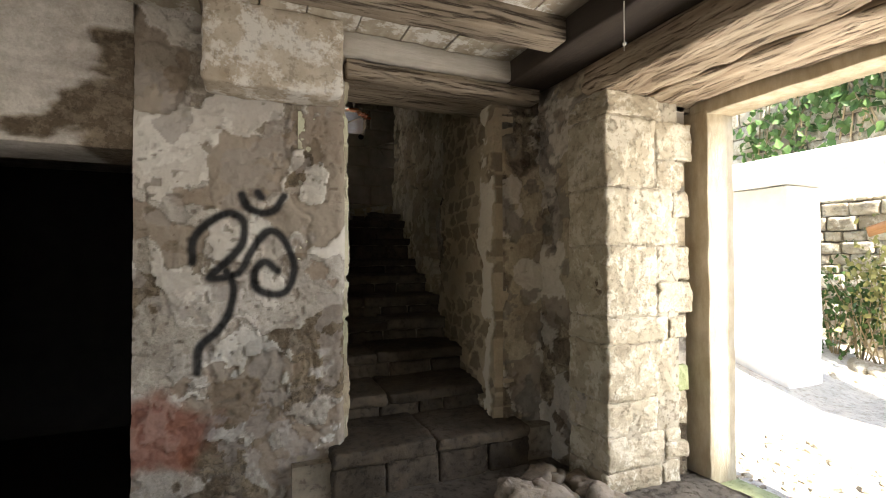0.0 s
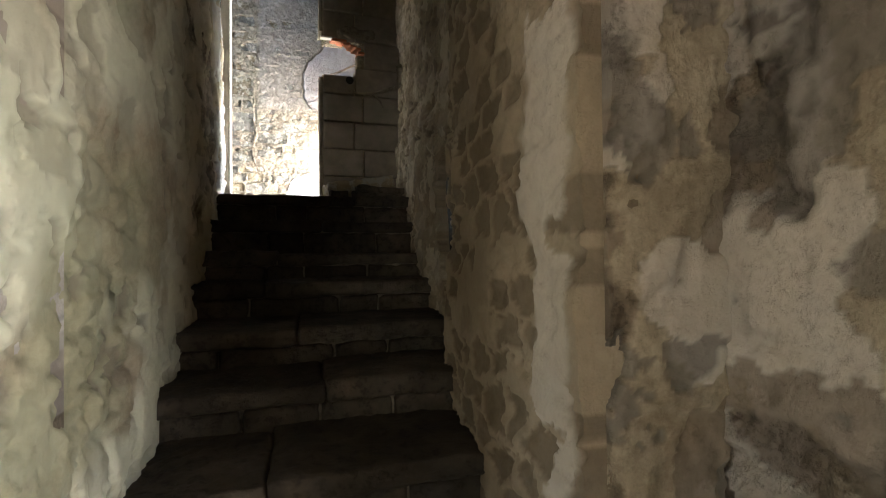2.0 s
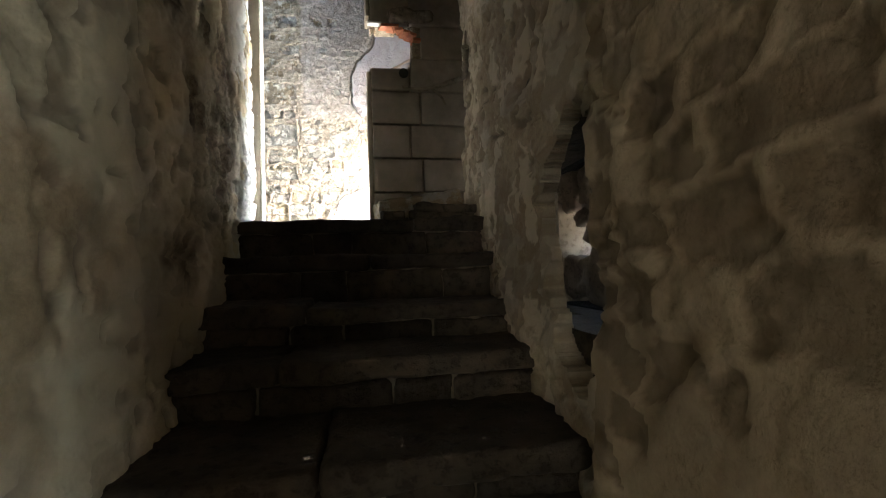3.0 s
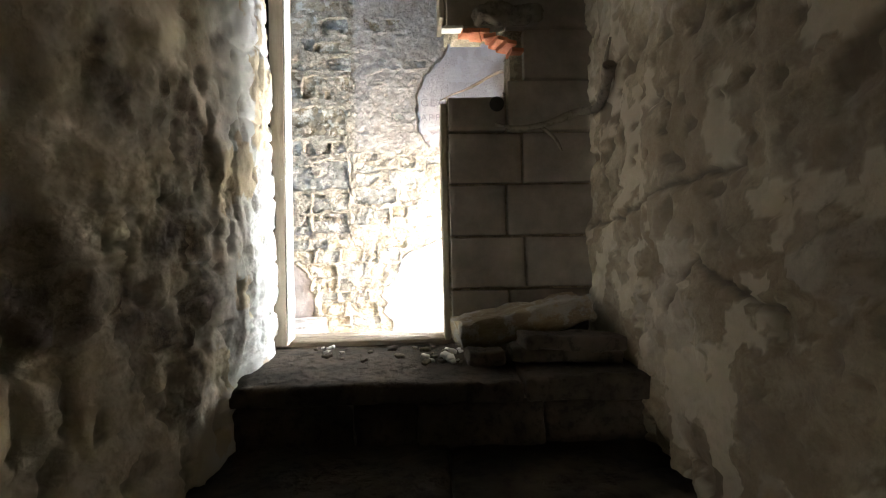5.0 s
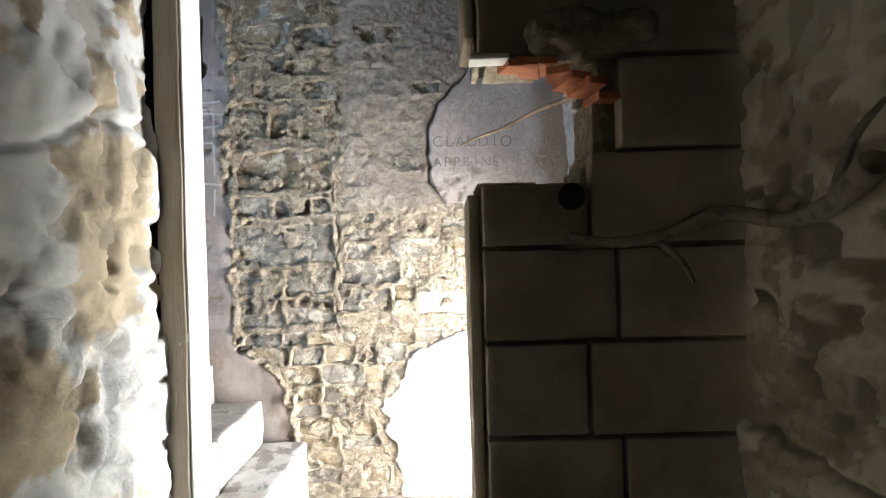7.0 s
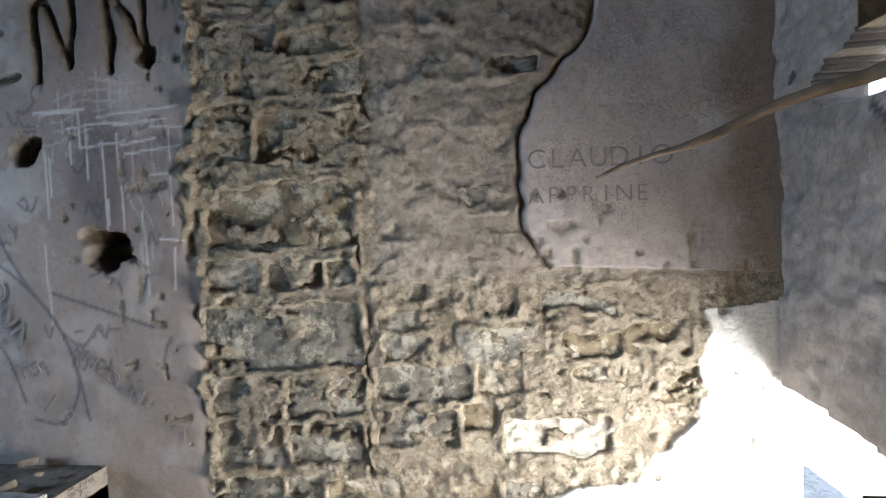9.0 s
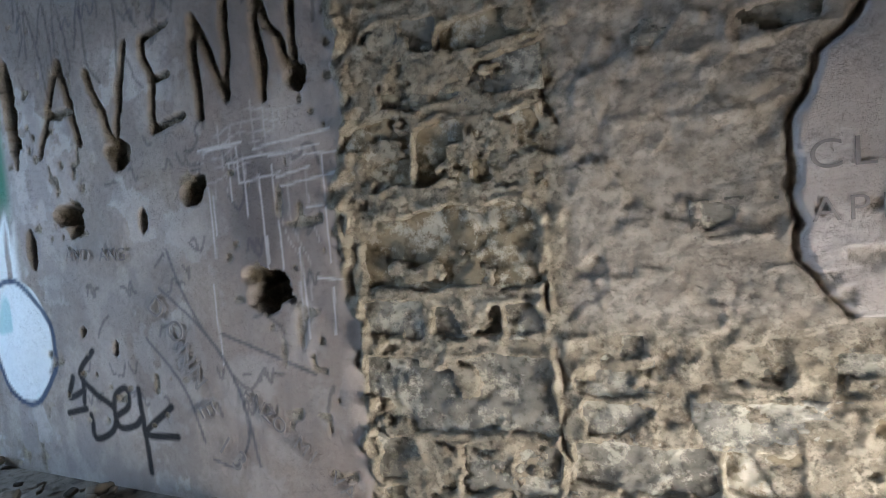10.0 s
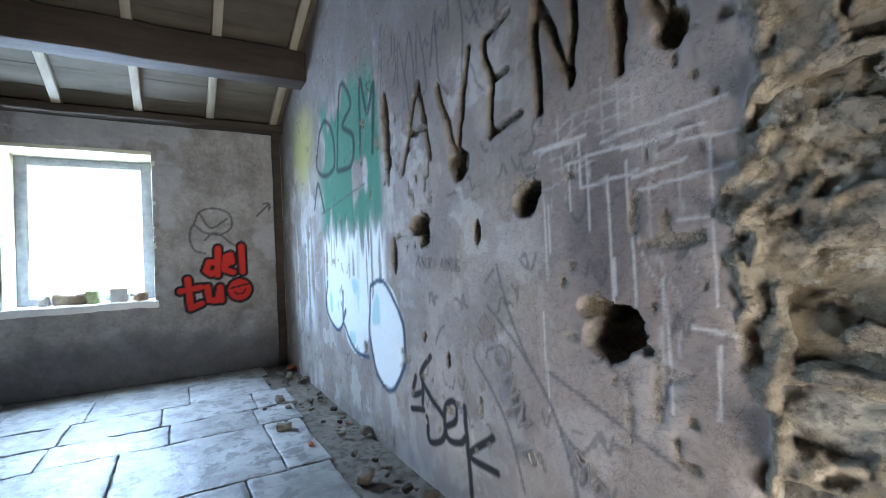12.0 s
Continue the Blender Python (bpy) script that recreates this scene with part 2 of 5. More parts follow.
def rough_box(lo, hi, cuts=3, amp=0.012, bevel=0.015, seed=0):
    """A hewn block or timber: a box with worn edges and an uneven skin."""
    lo, hi = Vector(lo), Vector(hi)
    size = hi - lo
    longest = max(size)
    lines = []
    for axis in range(3):
        k = max(1, min(20, int(round(cuts * size[axis] / max(longest / 3, 0.04)))))
        b = min(bevel, size[axis] * 0.3) / size[axis]
        inner = [b + (1 - 2 * b) * c / k for c in range(k + 1)]
        lines.append([0.0] + inner + [1.0])
    bm = bmesh.new()
    made = {}

    def vert(i, j, k):
        key = (i, j, k)
        if key not in made:
            f = (lines[0][i], lines[1][j], lines[2][k])
            p = Vector([lo[n] + f[n] * size[n] for n in range(3)])
            ends = [n for n in range(3) if f[n] in (0.0, 1.0)]
            if len(ends) > 1:
                for n in ends:
                    p[n] += (0.30 if len(ends) == 2 else 0.45) * min(bevel, size[n] * 0.3) * (1 if f[n] == 0.0 else -1)
            q = p * 5.0 + Vector((seed * 3.7, seed * 1.9, seed * 0.7))
            for scale, share in ((1, 0.8), (3.1, 0.55), (8.3, 0.40), (19.0, 0.22)):
                p += noise.noise_vector(q * scale) * amp * share
            made[key] = bm.verts.new(p)
        return made[key]

    n0, n1, n2 = (len(q) - 1 for q in lines)
    for i in range(n0):
        for j in range(n1):
            bm.faces.new((vert(i, j, 0), vert(i, j + 1, 0), vert(i + 1, j + 1, 0), vert(i + 1, j, 0)))
            bm.faces.new((vert(i, j, n2), vert(i + 1, j, n2), vert(i + 1, j + 1, n2), vert(i, j + 1, n2)))
    for i in range(n0):
        for k in range(n2):
            bm.faces.new((vert(i, 0, k), vert(i + 1, 0, k), vert(i + 1, 0, k + 1), vert(i, 0, k + 1)))
            bm.faces.new((vert(i, n1, k), vert(i, n1, k + 1), vert(i + 1, n1, k + 1), vert(i + 1, n1, k)))
    for j in range(n1):
        for k in range(n2):
            bm.faces.new((vert(0, j, k), vert(0, j, k + 1), vert(0, j + 1, k + 1), vert(0, j + 1, k)))
            bm.faces.new((vert(n0, j, k), vert(n0, j + 1, k), vert(n0, j + 1, k + 1), vert(n0, j, k + 1)))
    for f in bm.faces:
        f.smooth = True
    return bm


def sheet(name, origin, along, out, wide, high, step, relief, depth, material, holes=(), parent=None):
    """A wall as one solid sheet: an uneven face of fine cells, its reveals and its back. along, out: flat directions."""
    nu, nv = int(round(wide / step)) + 1, int(round(high / step)) + 1
    u, v = np.meshgrid(np.linspace(0, wide, nu), np.linspace(0, high, nv), indexing="ij")
    data = relief(u, v)
    d = data["d"]
    o, a, w = (np.array(Vector(q), dtype=float) for q in (origin, along, out))
    front = o + u[..., None] * a + v[..., None] * np.array((0, 0, 1.0)) + d[..., None] * w
    back = o + u[..., None] * a + v[..., None] * np.array((0, 0, 1.0)) - depth * w
    keep = np.ones((nu - 1, nv - 1), bool)
    cu, cv = u[:-1, :-1] + step / 2, v[:-1, :-1] + step / 2
    for h in holes:
        keep &= ~h(cu, cv) if callable(h) else ~((cu > h[0]) & (cu < h[1]) & (cv > h[2]) & (cv < h[3]))
    ids = np.arange(nu * nv).reshape(nu, nv)
    quad = lambda k, off: np.stack([ids[:-1, :-1][k], ids[1:, :-1][k], ids[1:, 1:][k], ids[:-1, 1:][k]], 1) + off
    n = nu * nv
    turn = 1 if Vector(along).cross(Vector((0, 0, 1))).dot(Vector(out)) > 0 else -1
    fs = [quad(keep, 0)[:, ::turn], quad(keep, n)[:, ::-turn]]
    pad = np.pad(keep, 1)
    for di, dj, p, q in ((-1, 0, (0, 0), (0, 1)), (1, 0, (1, 0), (1, 1)), (0, -1, (0, 0), (1, 0)), (0, 1, (0, 1), (1, 1))):
        rim = keep & ~pad[1 + di:nu + di, 1 + dj:nv + dj]
        i, j = np.nonzero(rim)
        e1, e2 = ids[i + p[0], j + p[1]], ids[i + q[0], j + q[1]]
        fs.append(np.stack([e1, e2, e2 + n, e1 + n], 1) + 2 * n)
    faces = np.concatenate(fs)
    verts = np.tile(np.concatenate([front.reshape(-1, 3), back.reshape(-1, 3)]), (2, 1))
    me = bpy.data.meshes.new(name)
    used = np.unique(faces)
    remap = np.zeros(4 * n, int)
    remap[used] = np.arange(len(used))
    me.from_pydata(verts[used].tolist(), [], remap[faces].tolist())
    for key in ("coat", "cell", "joint"):
        val = np.tile(np.broadcast_to(data.get(key, 1.0), (nu, nv)).reshape(-1), 4)[used].astype(np.float32)
        me.attributes.new(key, "FLOAT", "POINT").data.foreach_set("value", val)
    paint = data.get("paint", np.zeros((nu, nv, 4)))
    me.attributes.new("paint", "FLOAT_COLOR", "POINT").data.foreach_set("color", np.tile(paint.reshape(-1, 4), (4, 1))[used].astype(np.float32).reshape(-1))
    me.polygons.foreach_set("use_smooth", np.ones(len(faces), bool))
    me.materials.append(material)
    ob = tagged(new(name, me), kind="structure")
    if parent:
        ob.parent = parent
    return ob


def rubble(seed, plaster=0.1, stone=(0.30, 0.17), lump=0.02, coat=0.012, tone=1.0):
    """Relief of rubble stone under patchy plaster; plaster: from -1 (bare) to 1 (whole)."""
    def relief(u, v):
        e, tag = cells(u + 0.05 * fbm(u, v, 0.3, 3, seed), v + 0.04 * fbm(u, v, 0.25, 3, seed + 5), *stone, seed)
        joint = smooth(0.10, 0.24, e + 0.08 * fbm(u, v, 0.06, 3, seed + 6))
        bare = lump * joint + 0.007 * fbm(u, v, 0.09, 4, seed + 1) + 0.010 * (tag - 0.5) * joint
        c = smooth(-0.04, 0.04, fbm(u, v, 0.7, 5, seed + 2) + plaster)
        d = bare * (1 - c) + c * (coat + lump * 0.5 + 0.006 * fbm(u, v, 0.3, 4, seed + 3) + 0.005 * smooth(-0.02, 0.02, fbm(u, v, 0.26, 6, seed + 9))) + 0.02 * fbm(u, v, 1.5, 3, seed + 4) - 0.012 * smooth(0.62, 0.8, vnoise(u / 0.07, v / 0.05, seed + 8))
        p = np.zeros((*u.shape, 4))
        pale = smooth(-0.02, 0.02, fbm(u, v, 0.30, 7, seed + 14) - 0.18)
        brown = smooth(-0.02, 0.02, fbm(u, v, 0.22, 7, seed + 15) - 0.36)
        grey = smooth(-0.02, 0.02, fbm(u, v, 0.15, 6, seed + 16) - 0.45)
        d = d + 0.005 * pale - 0.006 * brown - 0.006 * grey
        paint_over(p, tone * 0.7 * pale, (0.56, 0.50, 0.42))
        paint_over(p, tone * 0.75 * brown, (0.20, 0.155, 0.11))
        paint_over(p, tone * 0.7 * grey, (0.17, 0.15, 0.125))
        return {"d": d, "coat": c, "cell": tag, "joint": joint, "paint": p}
    return relief

# ---- ground floor room ----
G = 0.18
X, Y, Z = Vector((1, 0, 0)), Vector((0, 1, 0)), Vector((0, 0, 1))
BLACK = (0.012, 0.012, 0.014)


def slab(name, lo, hi, material):
    bm = bmesh.new()
    box(bm, lo, hi)
    return tagged(part(name, bm, material), kind="structure")


# the sign sprayed in black on the pier: a hook with a dot, a three, a tail and a long drip
SIGN = [
    [(0.16, 1.87), (0.20, 1.80), (0.27, 1.775), (0.34, 1.80), (0.38, 1.87)],
    [(0.245, 1.885), (0.26, 1.86)],
    [(-0.07, 1.51), (-0.06, 1.63), (0.02, 1.73), (0.11, 1.77), (0.18, 1.72), (0.16, 1.60), (0.07, 1.49), (0.01, 1.43), (0.09, 1.43), (0.15, 1.45)],
    [(0.15, 1.45), (0.24, 1.61), (0.31, 1.68), (0.39, 1.61), (0.43, 1.47), (0.39, 1.35), (0.30, 1.335), (0.23, 1.38), (0.23, 1.46), (0.28, 1.51), (0.34, 1.46)],
    [(0.09, 1.46), (0.13, 1.37), (0.10, 1.22), (0.04, 1.14), (-0.04, 1.06), (-0.05, 0.94)],
]


def pier_relief(u, v):
    x, z = u - 0.33, v + 0.1
    e, tag = cells(x + 0.05 * fbm(x, z, 0.3, 3, 2), z + 0.04 * fbm(x, z, 0.25, 3, 7), 0.36, 0.2, 3)
    joint = smooth(0.06, 0.2, e)
    keep = smooth(-0.02, 0.02, fbm(x, z, 0.5, 6, 61) + 0.9 * (z - 1.05))
    second = smooth(-0.02, 0.02, fbm(x, z, 0.42, 6, 44) + 0.30)
    flake = smooth(0.02, 0.05, fbm(x, z, 0.3, 6, 52) - 0.22)
    c = np.clip(keep + 0.7 * second * (1 - keep), 0, 1) * (1 - 0.6 * flake * keep)
    d = 0.008 * keep + 0.006 * second - 0.006 * flake + 0.003 * joint * (1 - c) + 0.003 * fbm(x, z, 0.10, 5, 81)
    corner = smooth(0.07, 0.0, 1.06 - u)
    d = d - 0.04 * corner ** 2 + 0.010 * fbm(x, z, 1.0, 3, 91)
    crack = strokes(x + 0.02 * fbm(x, z, 0.12, 4, 8), z, [[(0.40, 2.35), (0.37, 2.15), (0.46, 1.95)], [(0.42, 1.85), (0.52, 1.75), (0.50, 1.55)], [(0.25, 1.2), (0.30, 0.95), (0.2, 0.8)], [(0.5, 1.1), (0.55, 0.8), (0.45, 0.65), (0.6, 0.5)]])
    d = d - 0.008 * smooth(0.014, 0.004, crack)
    sign = strokes(x + 0.006 * fbm(x, z, 0.1, 2, 5), z, SIGN, True)
    p = np.zeros((*u.shape, 4))
    pale = smooth(-0.012, 0.012, fbm(x, z, 0.34, 7, 14) + 0.10)
    brown = smooth(-0.012, 0.012, fbm(x, z, 0.40, 7, 18) - 0.36 + 0.5 * smooth(1.2, 0.7, z))
    grey = smooth(-0.02, 0.02, fbm(x, z, 0.16, 7, 26) - 0.36)
    skin = smooth(-0.012, 0.012, fbm(x, z, 0.22, 7, 33) - 0.16)
    d = d + 0.006 * pale - 0.009 * brown - 0.005 * grey + 0.005 * skin + 0.0025 * fbm(x, z, 0.035, 4, 35)
    chips = smooth(0.80, 0.86, vnoise(x / 0.03, z / 0.025, 39)) * smooth(0.4, 0.6, vnoise(x / 0.3, z / 0.3, 38))
    d = d - 0.008 * chips
    paint_over(p, 0.75 * keep * pale, (0.60, 0.555, 0.50))
    paint_over(p, 0.6 * skin * pale, (0.70, 0.665, 0.61))
    paint_over(p, 0.8 * brown, (0.25, 0.195, 0.145))
    paint_over(p, 0.6 * grey, (0.32, 0.28, 0.25))
    paint_over(p, 0.6 * chips, (0.16, 0.13, 0.10))
    red = smooth(0.9, 0.5, np.hypot((x + 0.22) / 0.30, (z - 0.62) / 0.26) + 0.3 * fbm(x, z, 0.2, 5, 36))
    paint_over(p, 0.8 * red, (0.22, 0.075, 0.045))
    paint_over(p, 0.96 * smooth(0.034, 0.010, sign), BLACK)
    return {"d": d, "coat": c, "cell": tag, "joint": joint, "paint": p}


tagged(sheet("wall_pier", (-0.33, 3.08, 0.1), X, -Y, 1.043, 2.70, 0.008, pier_relief, 0.45, PLASTER_PIER), "flaking pale plaster wall with a black sprayed sign", "wall")


def beam_relief(seed):
    """Plaster over an old timber lintel, flaking along the grain."""
    def relief(u, v):
        c = smooth(-0.1, 0.1, fbm(u * 0.4, v, 0.25, 5, seed) + 0.25)
        slot = smooth(0.025, 0.0, np.abs(v - 0.30 - 0.04 * fbm(u, v, 0.8, 3, seed + 2)))
        d = 0.018 * c + 0.010 * fbm(u * 0.25, v, 0.1, 4, seed + 1) - 0.012 * slot
        return {"d": d, "coat": c, "cell": 0.2 + 0 * u, "joint": 1 - 0.6 * slot}
    return relief


sheet("wall_over_doorway", (-2.6, 3.08, 2.07), X, -Y, 2.268, 0.73, 0.015, beam_relief(4), 0.45, PLASTER_PIER)
sheet("wall_west_end", (-2.6, 3.08, 0.1), X, -Y, 0.9, 1.966, 0.03, rubble(5, 0.2), 0.45, PLASTER_PIER)

# plastered beam end over the pier
bm = rough_box((-0.01, 2.84, 2.39), (0.66, 3.075, 2.80), 5, 0.016, 0.02, 8)
me_beam = part("plastered_beam_end", bm, surface("limewashed_beam", (0.36, 0.29, 0.21), (0.62, 0.55, 0.45), 4, 0.9, 0.6, 90, smear=(0.66, 0.62, 0.56)))
tagged(me_beam, "limewashed beam end with cracked plaster above the pier", "beam", kind="structure")

# lintel of the stair, of three worn timbers
lintel = thing("stair_lintel", "worn whitewashed timber lintel over the stair opening", "lintel", kind="structure")
part("timber", rough_box((0.70, 2.98, 2.57), (2.00, 3.14, 2.66), 6, 0.012, 0.012, 1), WOOD_X, lintel)
part("timber", rough_box((0.66, 2.95, 2.665), (2.00, 3.14, 2.80), 6, 0.016, 0.016, 2), surface("whitewashed_wood", (0.34, 0.30, 0.25), (0.56, 0.52, 0.46), 9, 0.85, 0.6, 90, (0.12, 1, 1)), lintel)
part("timber", rough_box((0.70, 3.15, 2.60), (2.00, 3.55, 2.80), 5, 0.012, 0.012, 3), WOOD_X, lintel)

# outer wall with the open house door: dressed stones at the door, rubble further in
sheet("wall_east_beside_door", (2.105, 2.50, 0.1), Y, -X, 0.66, 2.70, 0.012, rubble(6, -0.1, (0.42, 0.24), 0.024), 0.64, PLASTER_STAIR)
sheet("wall_east_south", (2.10, -2.6, 0.1), Y, -X, 3.25, 2.70, 0.04, rubble(7, 0.1), 0.66, PLASTER_STAIR)
sheet("wall_east_front", (1.80, 3.165, 0.1), X, -Y, 0.34, 2.70, 0.010, rubble(9, 0.25, (0.22, 0.2), 0.022, 0.018), 0.2, PLASTER_STAIR)
# unseen walls with assumed openings, kept pale to bounce light into the room
BOUNCE_WASH = surface("pale_bounce_wash", (0.42, 0.39, 0.35), (0.64, 0.61, 0.56), 3, 0.9, 0.4)
slab("wall_south", (-0.4, -2.75, 0.0), (2.8, -2.6, 2.8), BOUNCE_WASH)
slab("wall_south", (-2.7, -2.75, 0.0), (-1.4, -2.6, 2.8), BOUNCE_WASH)
slab("wall_south", (-1.4, -2.75, 2.1), (-0.4, -2.6, 2.8), BOUNCE_WASH)
for lo, hi in (((-2.75, -2.7, 0.0), (-2.6, 0.9, 2.8)), ((-2.75, 1.9, 0.0), (-2.6, 3.6, 2.8)), ((-2.75, 0.9, 0.0), (-2.6, 1.9, 1.1)), ((-2.75, 0.9, 2.1), (-2.6, 1.9, 2.8))):
    slab("wall_west", lo, hi, BOUNCE_WASH)

# quoin stones of the door's reveal
door_jamb = tagged(new("door_jamb"), "dressed sandstone door jamb with rough ragged stones", "door jamb", kind="structure")
MOSS = surface("mossy_stone", (0.24, 0.27, 0.12), (0.42, 0.43, 0.24), 7, 0.95, 0.6, 90)
tops = [0.10, 0.30, 0.50, 0.70, 1.03, 1.18, 1.60, 1.94, 2.36, 2.50]
rj = random.Random(4)
for i, (z0, z1) in enumerate(zip(tops, tops[1:])):
    split = 2.09 + rj.uniform(0.36, 0.52)
    part("stone", rough_box((2.078 + rj.uniform(-0.005, 0.005), 2.455 + rj.uniform(-0.006, 0.006), z0 + 0.003), (split - 0.003, 2.80, z1 - 0.004), 14, 0.016, 0.012, i), ASHLAR, door_jamb)
    zs = [z0, z1] if z1 - z0 < 0.2 else [z0, z0 + (z1 - z0) * rj.uniform(0.35, 0.6), z1]
    for k, (a, b) in enumerate(zip(zs, zs[1:])):
        part("stone", rough_box((split + 0.006, 2.455 + rj.uniform(-0.015, 0.03), a + 0.006), (2.68 + rj.uniform(-0.06, 0.08), 2.80, b - 0.003), 9, 0.018, 0.014, i * 7 + k + 50), MOSS if i == 3 and k == 0 else ASHLAR, door_jamb)
slab("door_jamb_core", (2.088, 2.464, 0.1), (2.64, 2.78, 2.5), surface("pale_mortar", (0.34, 0.29, 0.21), (0.50, 0.44, 0.34), 12, 0.95, 0.8))

# timber door frame and the cracked timber over the door
frame_door = tagged(new("door_frame"), "pale sunlit timber frame of an open house door", "door frame", kind="structure")
FRAME = surface("sunlit_frame_wood", (0.34, 0.27, 0.17), (0.56, 0.48, 0.35), 12, 0.8, 0.5, 130, (1, 1, 0.3))
part("post", rough_box((2.80, 2.38, 0.08), (3.03, 2.62, 2.44), 6, 0.008, 0.008, 3), FRAME, frame_door)
part("head", rough_box((2.80, 0.55, 2.42), (3.03, 2.62, 2.62), 6, 0.010, 0.008, 4), FRAME, frame_door)
part("post", rough_box((2.80, 0.50, 0.08), (3.03, 0.68, 2.44), 5, 0.008, 0.008, 5), FRAME, frame_door)
part("threshold", rough_box((2.70, 0.5, 0.06), (3.05, 2.6, 0.14), 5, 0.010, 0.01, 6), MOSS, frame_door)
SPLIT = surface("split_old_timber", (0.16, 0.10, 0.055), (0.56, 0.45, 0.32), 14, 0.85, 1.0, 90, (1, 0.07, 1))


def splinter(m, stretch, scale=60):
    """Long dark cracks and raised fibres along the grain of a timber."""
    n = m.node_tree
    b = n.nodes["Principled BSDF"]
    crack = ramp(n, noise_node(n, scale, 6, 0.7, stretch), (0, 0, 0), (1, 1, 1), 0.36, 0.46)
    old = b.inputs["Base Color"].links[0].from_socket
    n.links.new(mix(n, 0.8, old, mix(n, crack, (0.22, 0.16, 0.11), (1.1, 1.1, 1.1)), "MULTIPLY"), b.inputs["Base Color"])
    bump(n, b, crack, 1.0, 0.02)


splinter(SPLIT, (1, 0.06, 1))
splinter(WOOD_X, (0.06, 1, 1), 45)
over = tagged(new("door_lintel"), "cracked weathered timber lintel over the house door", "lintel", kind="structure")
for k, (xa, xb, za, zb) in enumerate([(2.05, 2.40, 2.50, 2.74), (2.405, 2.79, 2.48, 2.71)]):
    part("timber", rough_box((xa, 0.3, za), (xb, 2.62 + 0.04 * math.sin(k * 2), zb), 16, 0.035, 0.02, 20 + k), SPLIT, over)
slab("wall_over_door", (2.11, 0.3, 2.70), (2.77, 2.62, 2.80), MORTAR)
slab("wall_over_door", (2.64, 2.5, 2.45), (2.80, 3.2, 2.80), MORTAR)

# ceiling: boards on joists
bm = bmesh.new()
rb = random.Random(2)
x = -2.7
while x < 2.7:
    w = rb.uniform(0.22, 0.34)
    box(bm, (x, -2.7, 2.80 + rb.uniform(-0.008, 0.004)), (x + w - 0.008, 3.6, 2.83), 0.003)
    x += w
box(bm, (-2.75, -2.75, 2.84), (2.77, 3.1, 2.9))
tagged(part("ceiling", bm, surface("ceiling_boards", (0.26, 0.21, 0.15), (0.52, 0.46, 0.37), 8, 0.85, 0.5, 80, (1, 0.15, 1), smear=(0.60, 0.57, 0.52))), kind="structure")
for k, y in enumerate((2.36, 1.1, -0.2, -1.5)):
    j = part("ceiling_joist", rough_box((-2.6, y, 2.655), (1.74, y + 0.15, 2.80), 7, 0.012, 0.012, 30 + k), WOOD_X)
    tagged(j, "rough hewn timber ceiling joist under the boards", "joist", "ceiling joists")
# near-black wood, so the shade of the gap past the joists is in the beam
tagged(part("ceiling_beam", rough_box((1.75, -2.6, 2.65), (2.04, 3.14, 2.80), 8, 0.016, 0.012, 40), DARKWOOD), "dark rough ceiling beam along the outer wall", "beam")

# floor with earth, and the loose stones by the stair
def earth_sheet(name, lo, hi, z, step, amp, material):
    bm = bmesh.new()
    nx, ny = int((hi[0] - lo[0]) / step) + 1, int((hi[1] - lo[1]) / step) + 1
    g = [[bm.verts.new((lo[0] + i * step, lo[1] + j * step, z + amp * noise.fractal(Vector((i * step * 3, j * step * 3, z)), 1.0, 2.0, 4))) for j in range(ny)] for i in range(nx)]
    for i in range(nx - 1):
        for j in range(ny - 1):
            bm.faces.new((g[i][j], g[i + 1][j], g[i + 1][j + 1], g[i][j + 1])).smooth = True
    bmesh.ops.solidify(bm, geom=bm.faces[:], thickness=0.12)
    return tagged(part(name, bm, material), kind="structure")


earth_sheet("floor", (-2.7, -2.7), (2.8, 3.25), G, 0.05, 0.018, EARTH)
# store and the floor before it near black: their shade is in the colour
STORE_SHADE = surface("store_shade_black", (0.006, 0.0055, 0.005), (0.014, 0.012, 0.011), 6)
slab("store_floor", (-2.7, 3.26, -0.28), (0.2, 6.2, -0.2), STORE_SHADE)
slab("store_shade_floor", (-2.6, 0.9, 0.1), (-0.36, 3.3, G + 0.025), STORE_SHADE)
slab("store_back_wall", (-2.7, 6.0, -0.2), (0.2, 6.2, 2.6), STORE_SHADE)
slab("store_side_wall", (-2.75, 3.6, -0.2), (-2.6, 6.2, 2.6), STORE_SHADE)
slab("store_side_wall", (0.12, 3.56, -0.2), (0.20, 6.0, 2.6), STORE_SHADE)
slab("store_ceiling", (-2.7, 3.54, 2.61), (0.2, 6.2, 2.7), STORE_SHADE)
rs = random.Random(9)
for k in range(16):
    s = rs.uniform(0.04, 0.15)
    x, y = rs.uniform(1.55, 2.02), rs.uniform(2.2, 2.85)
    ob = part("loose_stone", rough_box((-s, -s * 0.7, -s * 0.35), (s, s * 0.7, s * 0.45), 3, s * 0.25, s * 0.25, 60 + k), DARK_STONE)
    ob.matrix_basis = pose(x, y, G + s * 0.3, rs.uniform(-15, 15), rs.uniform(-15, 15), rs.uniform(0, 360))
    tagged(ob, "loose broken stone on the earth floor by the stair", "stone", "loose stones")
# a thread with a dead tuft hangs from the beam
bm = bmesh.new()
bmesh.ops.create_cone(bm, segments=6, radius1=0.003, radius2=0.003, depth=0.22, matrix=pose(1.73, 1.95, 2.55))
bmesh.ops.create_icosphere(bm, subdivisions=2, radius=0.009, matrix=pose(1.73, 1.95, 2.47))
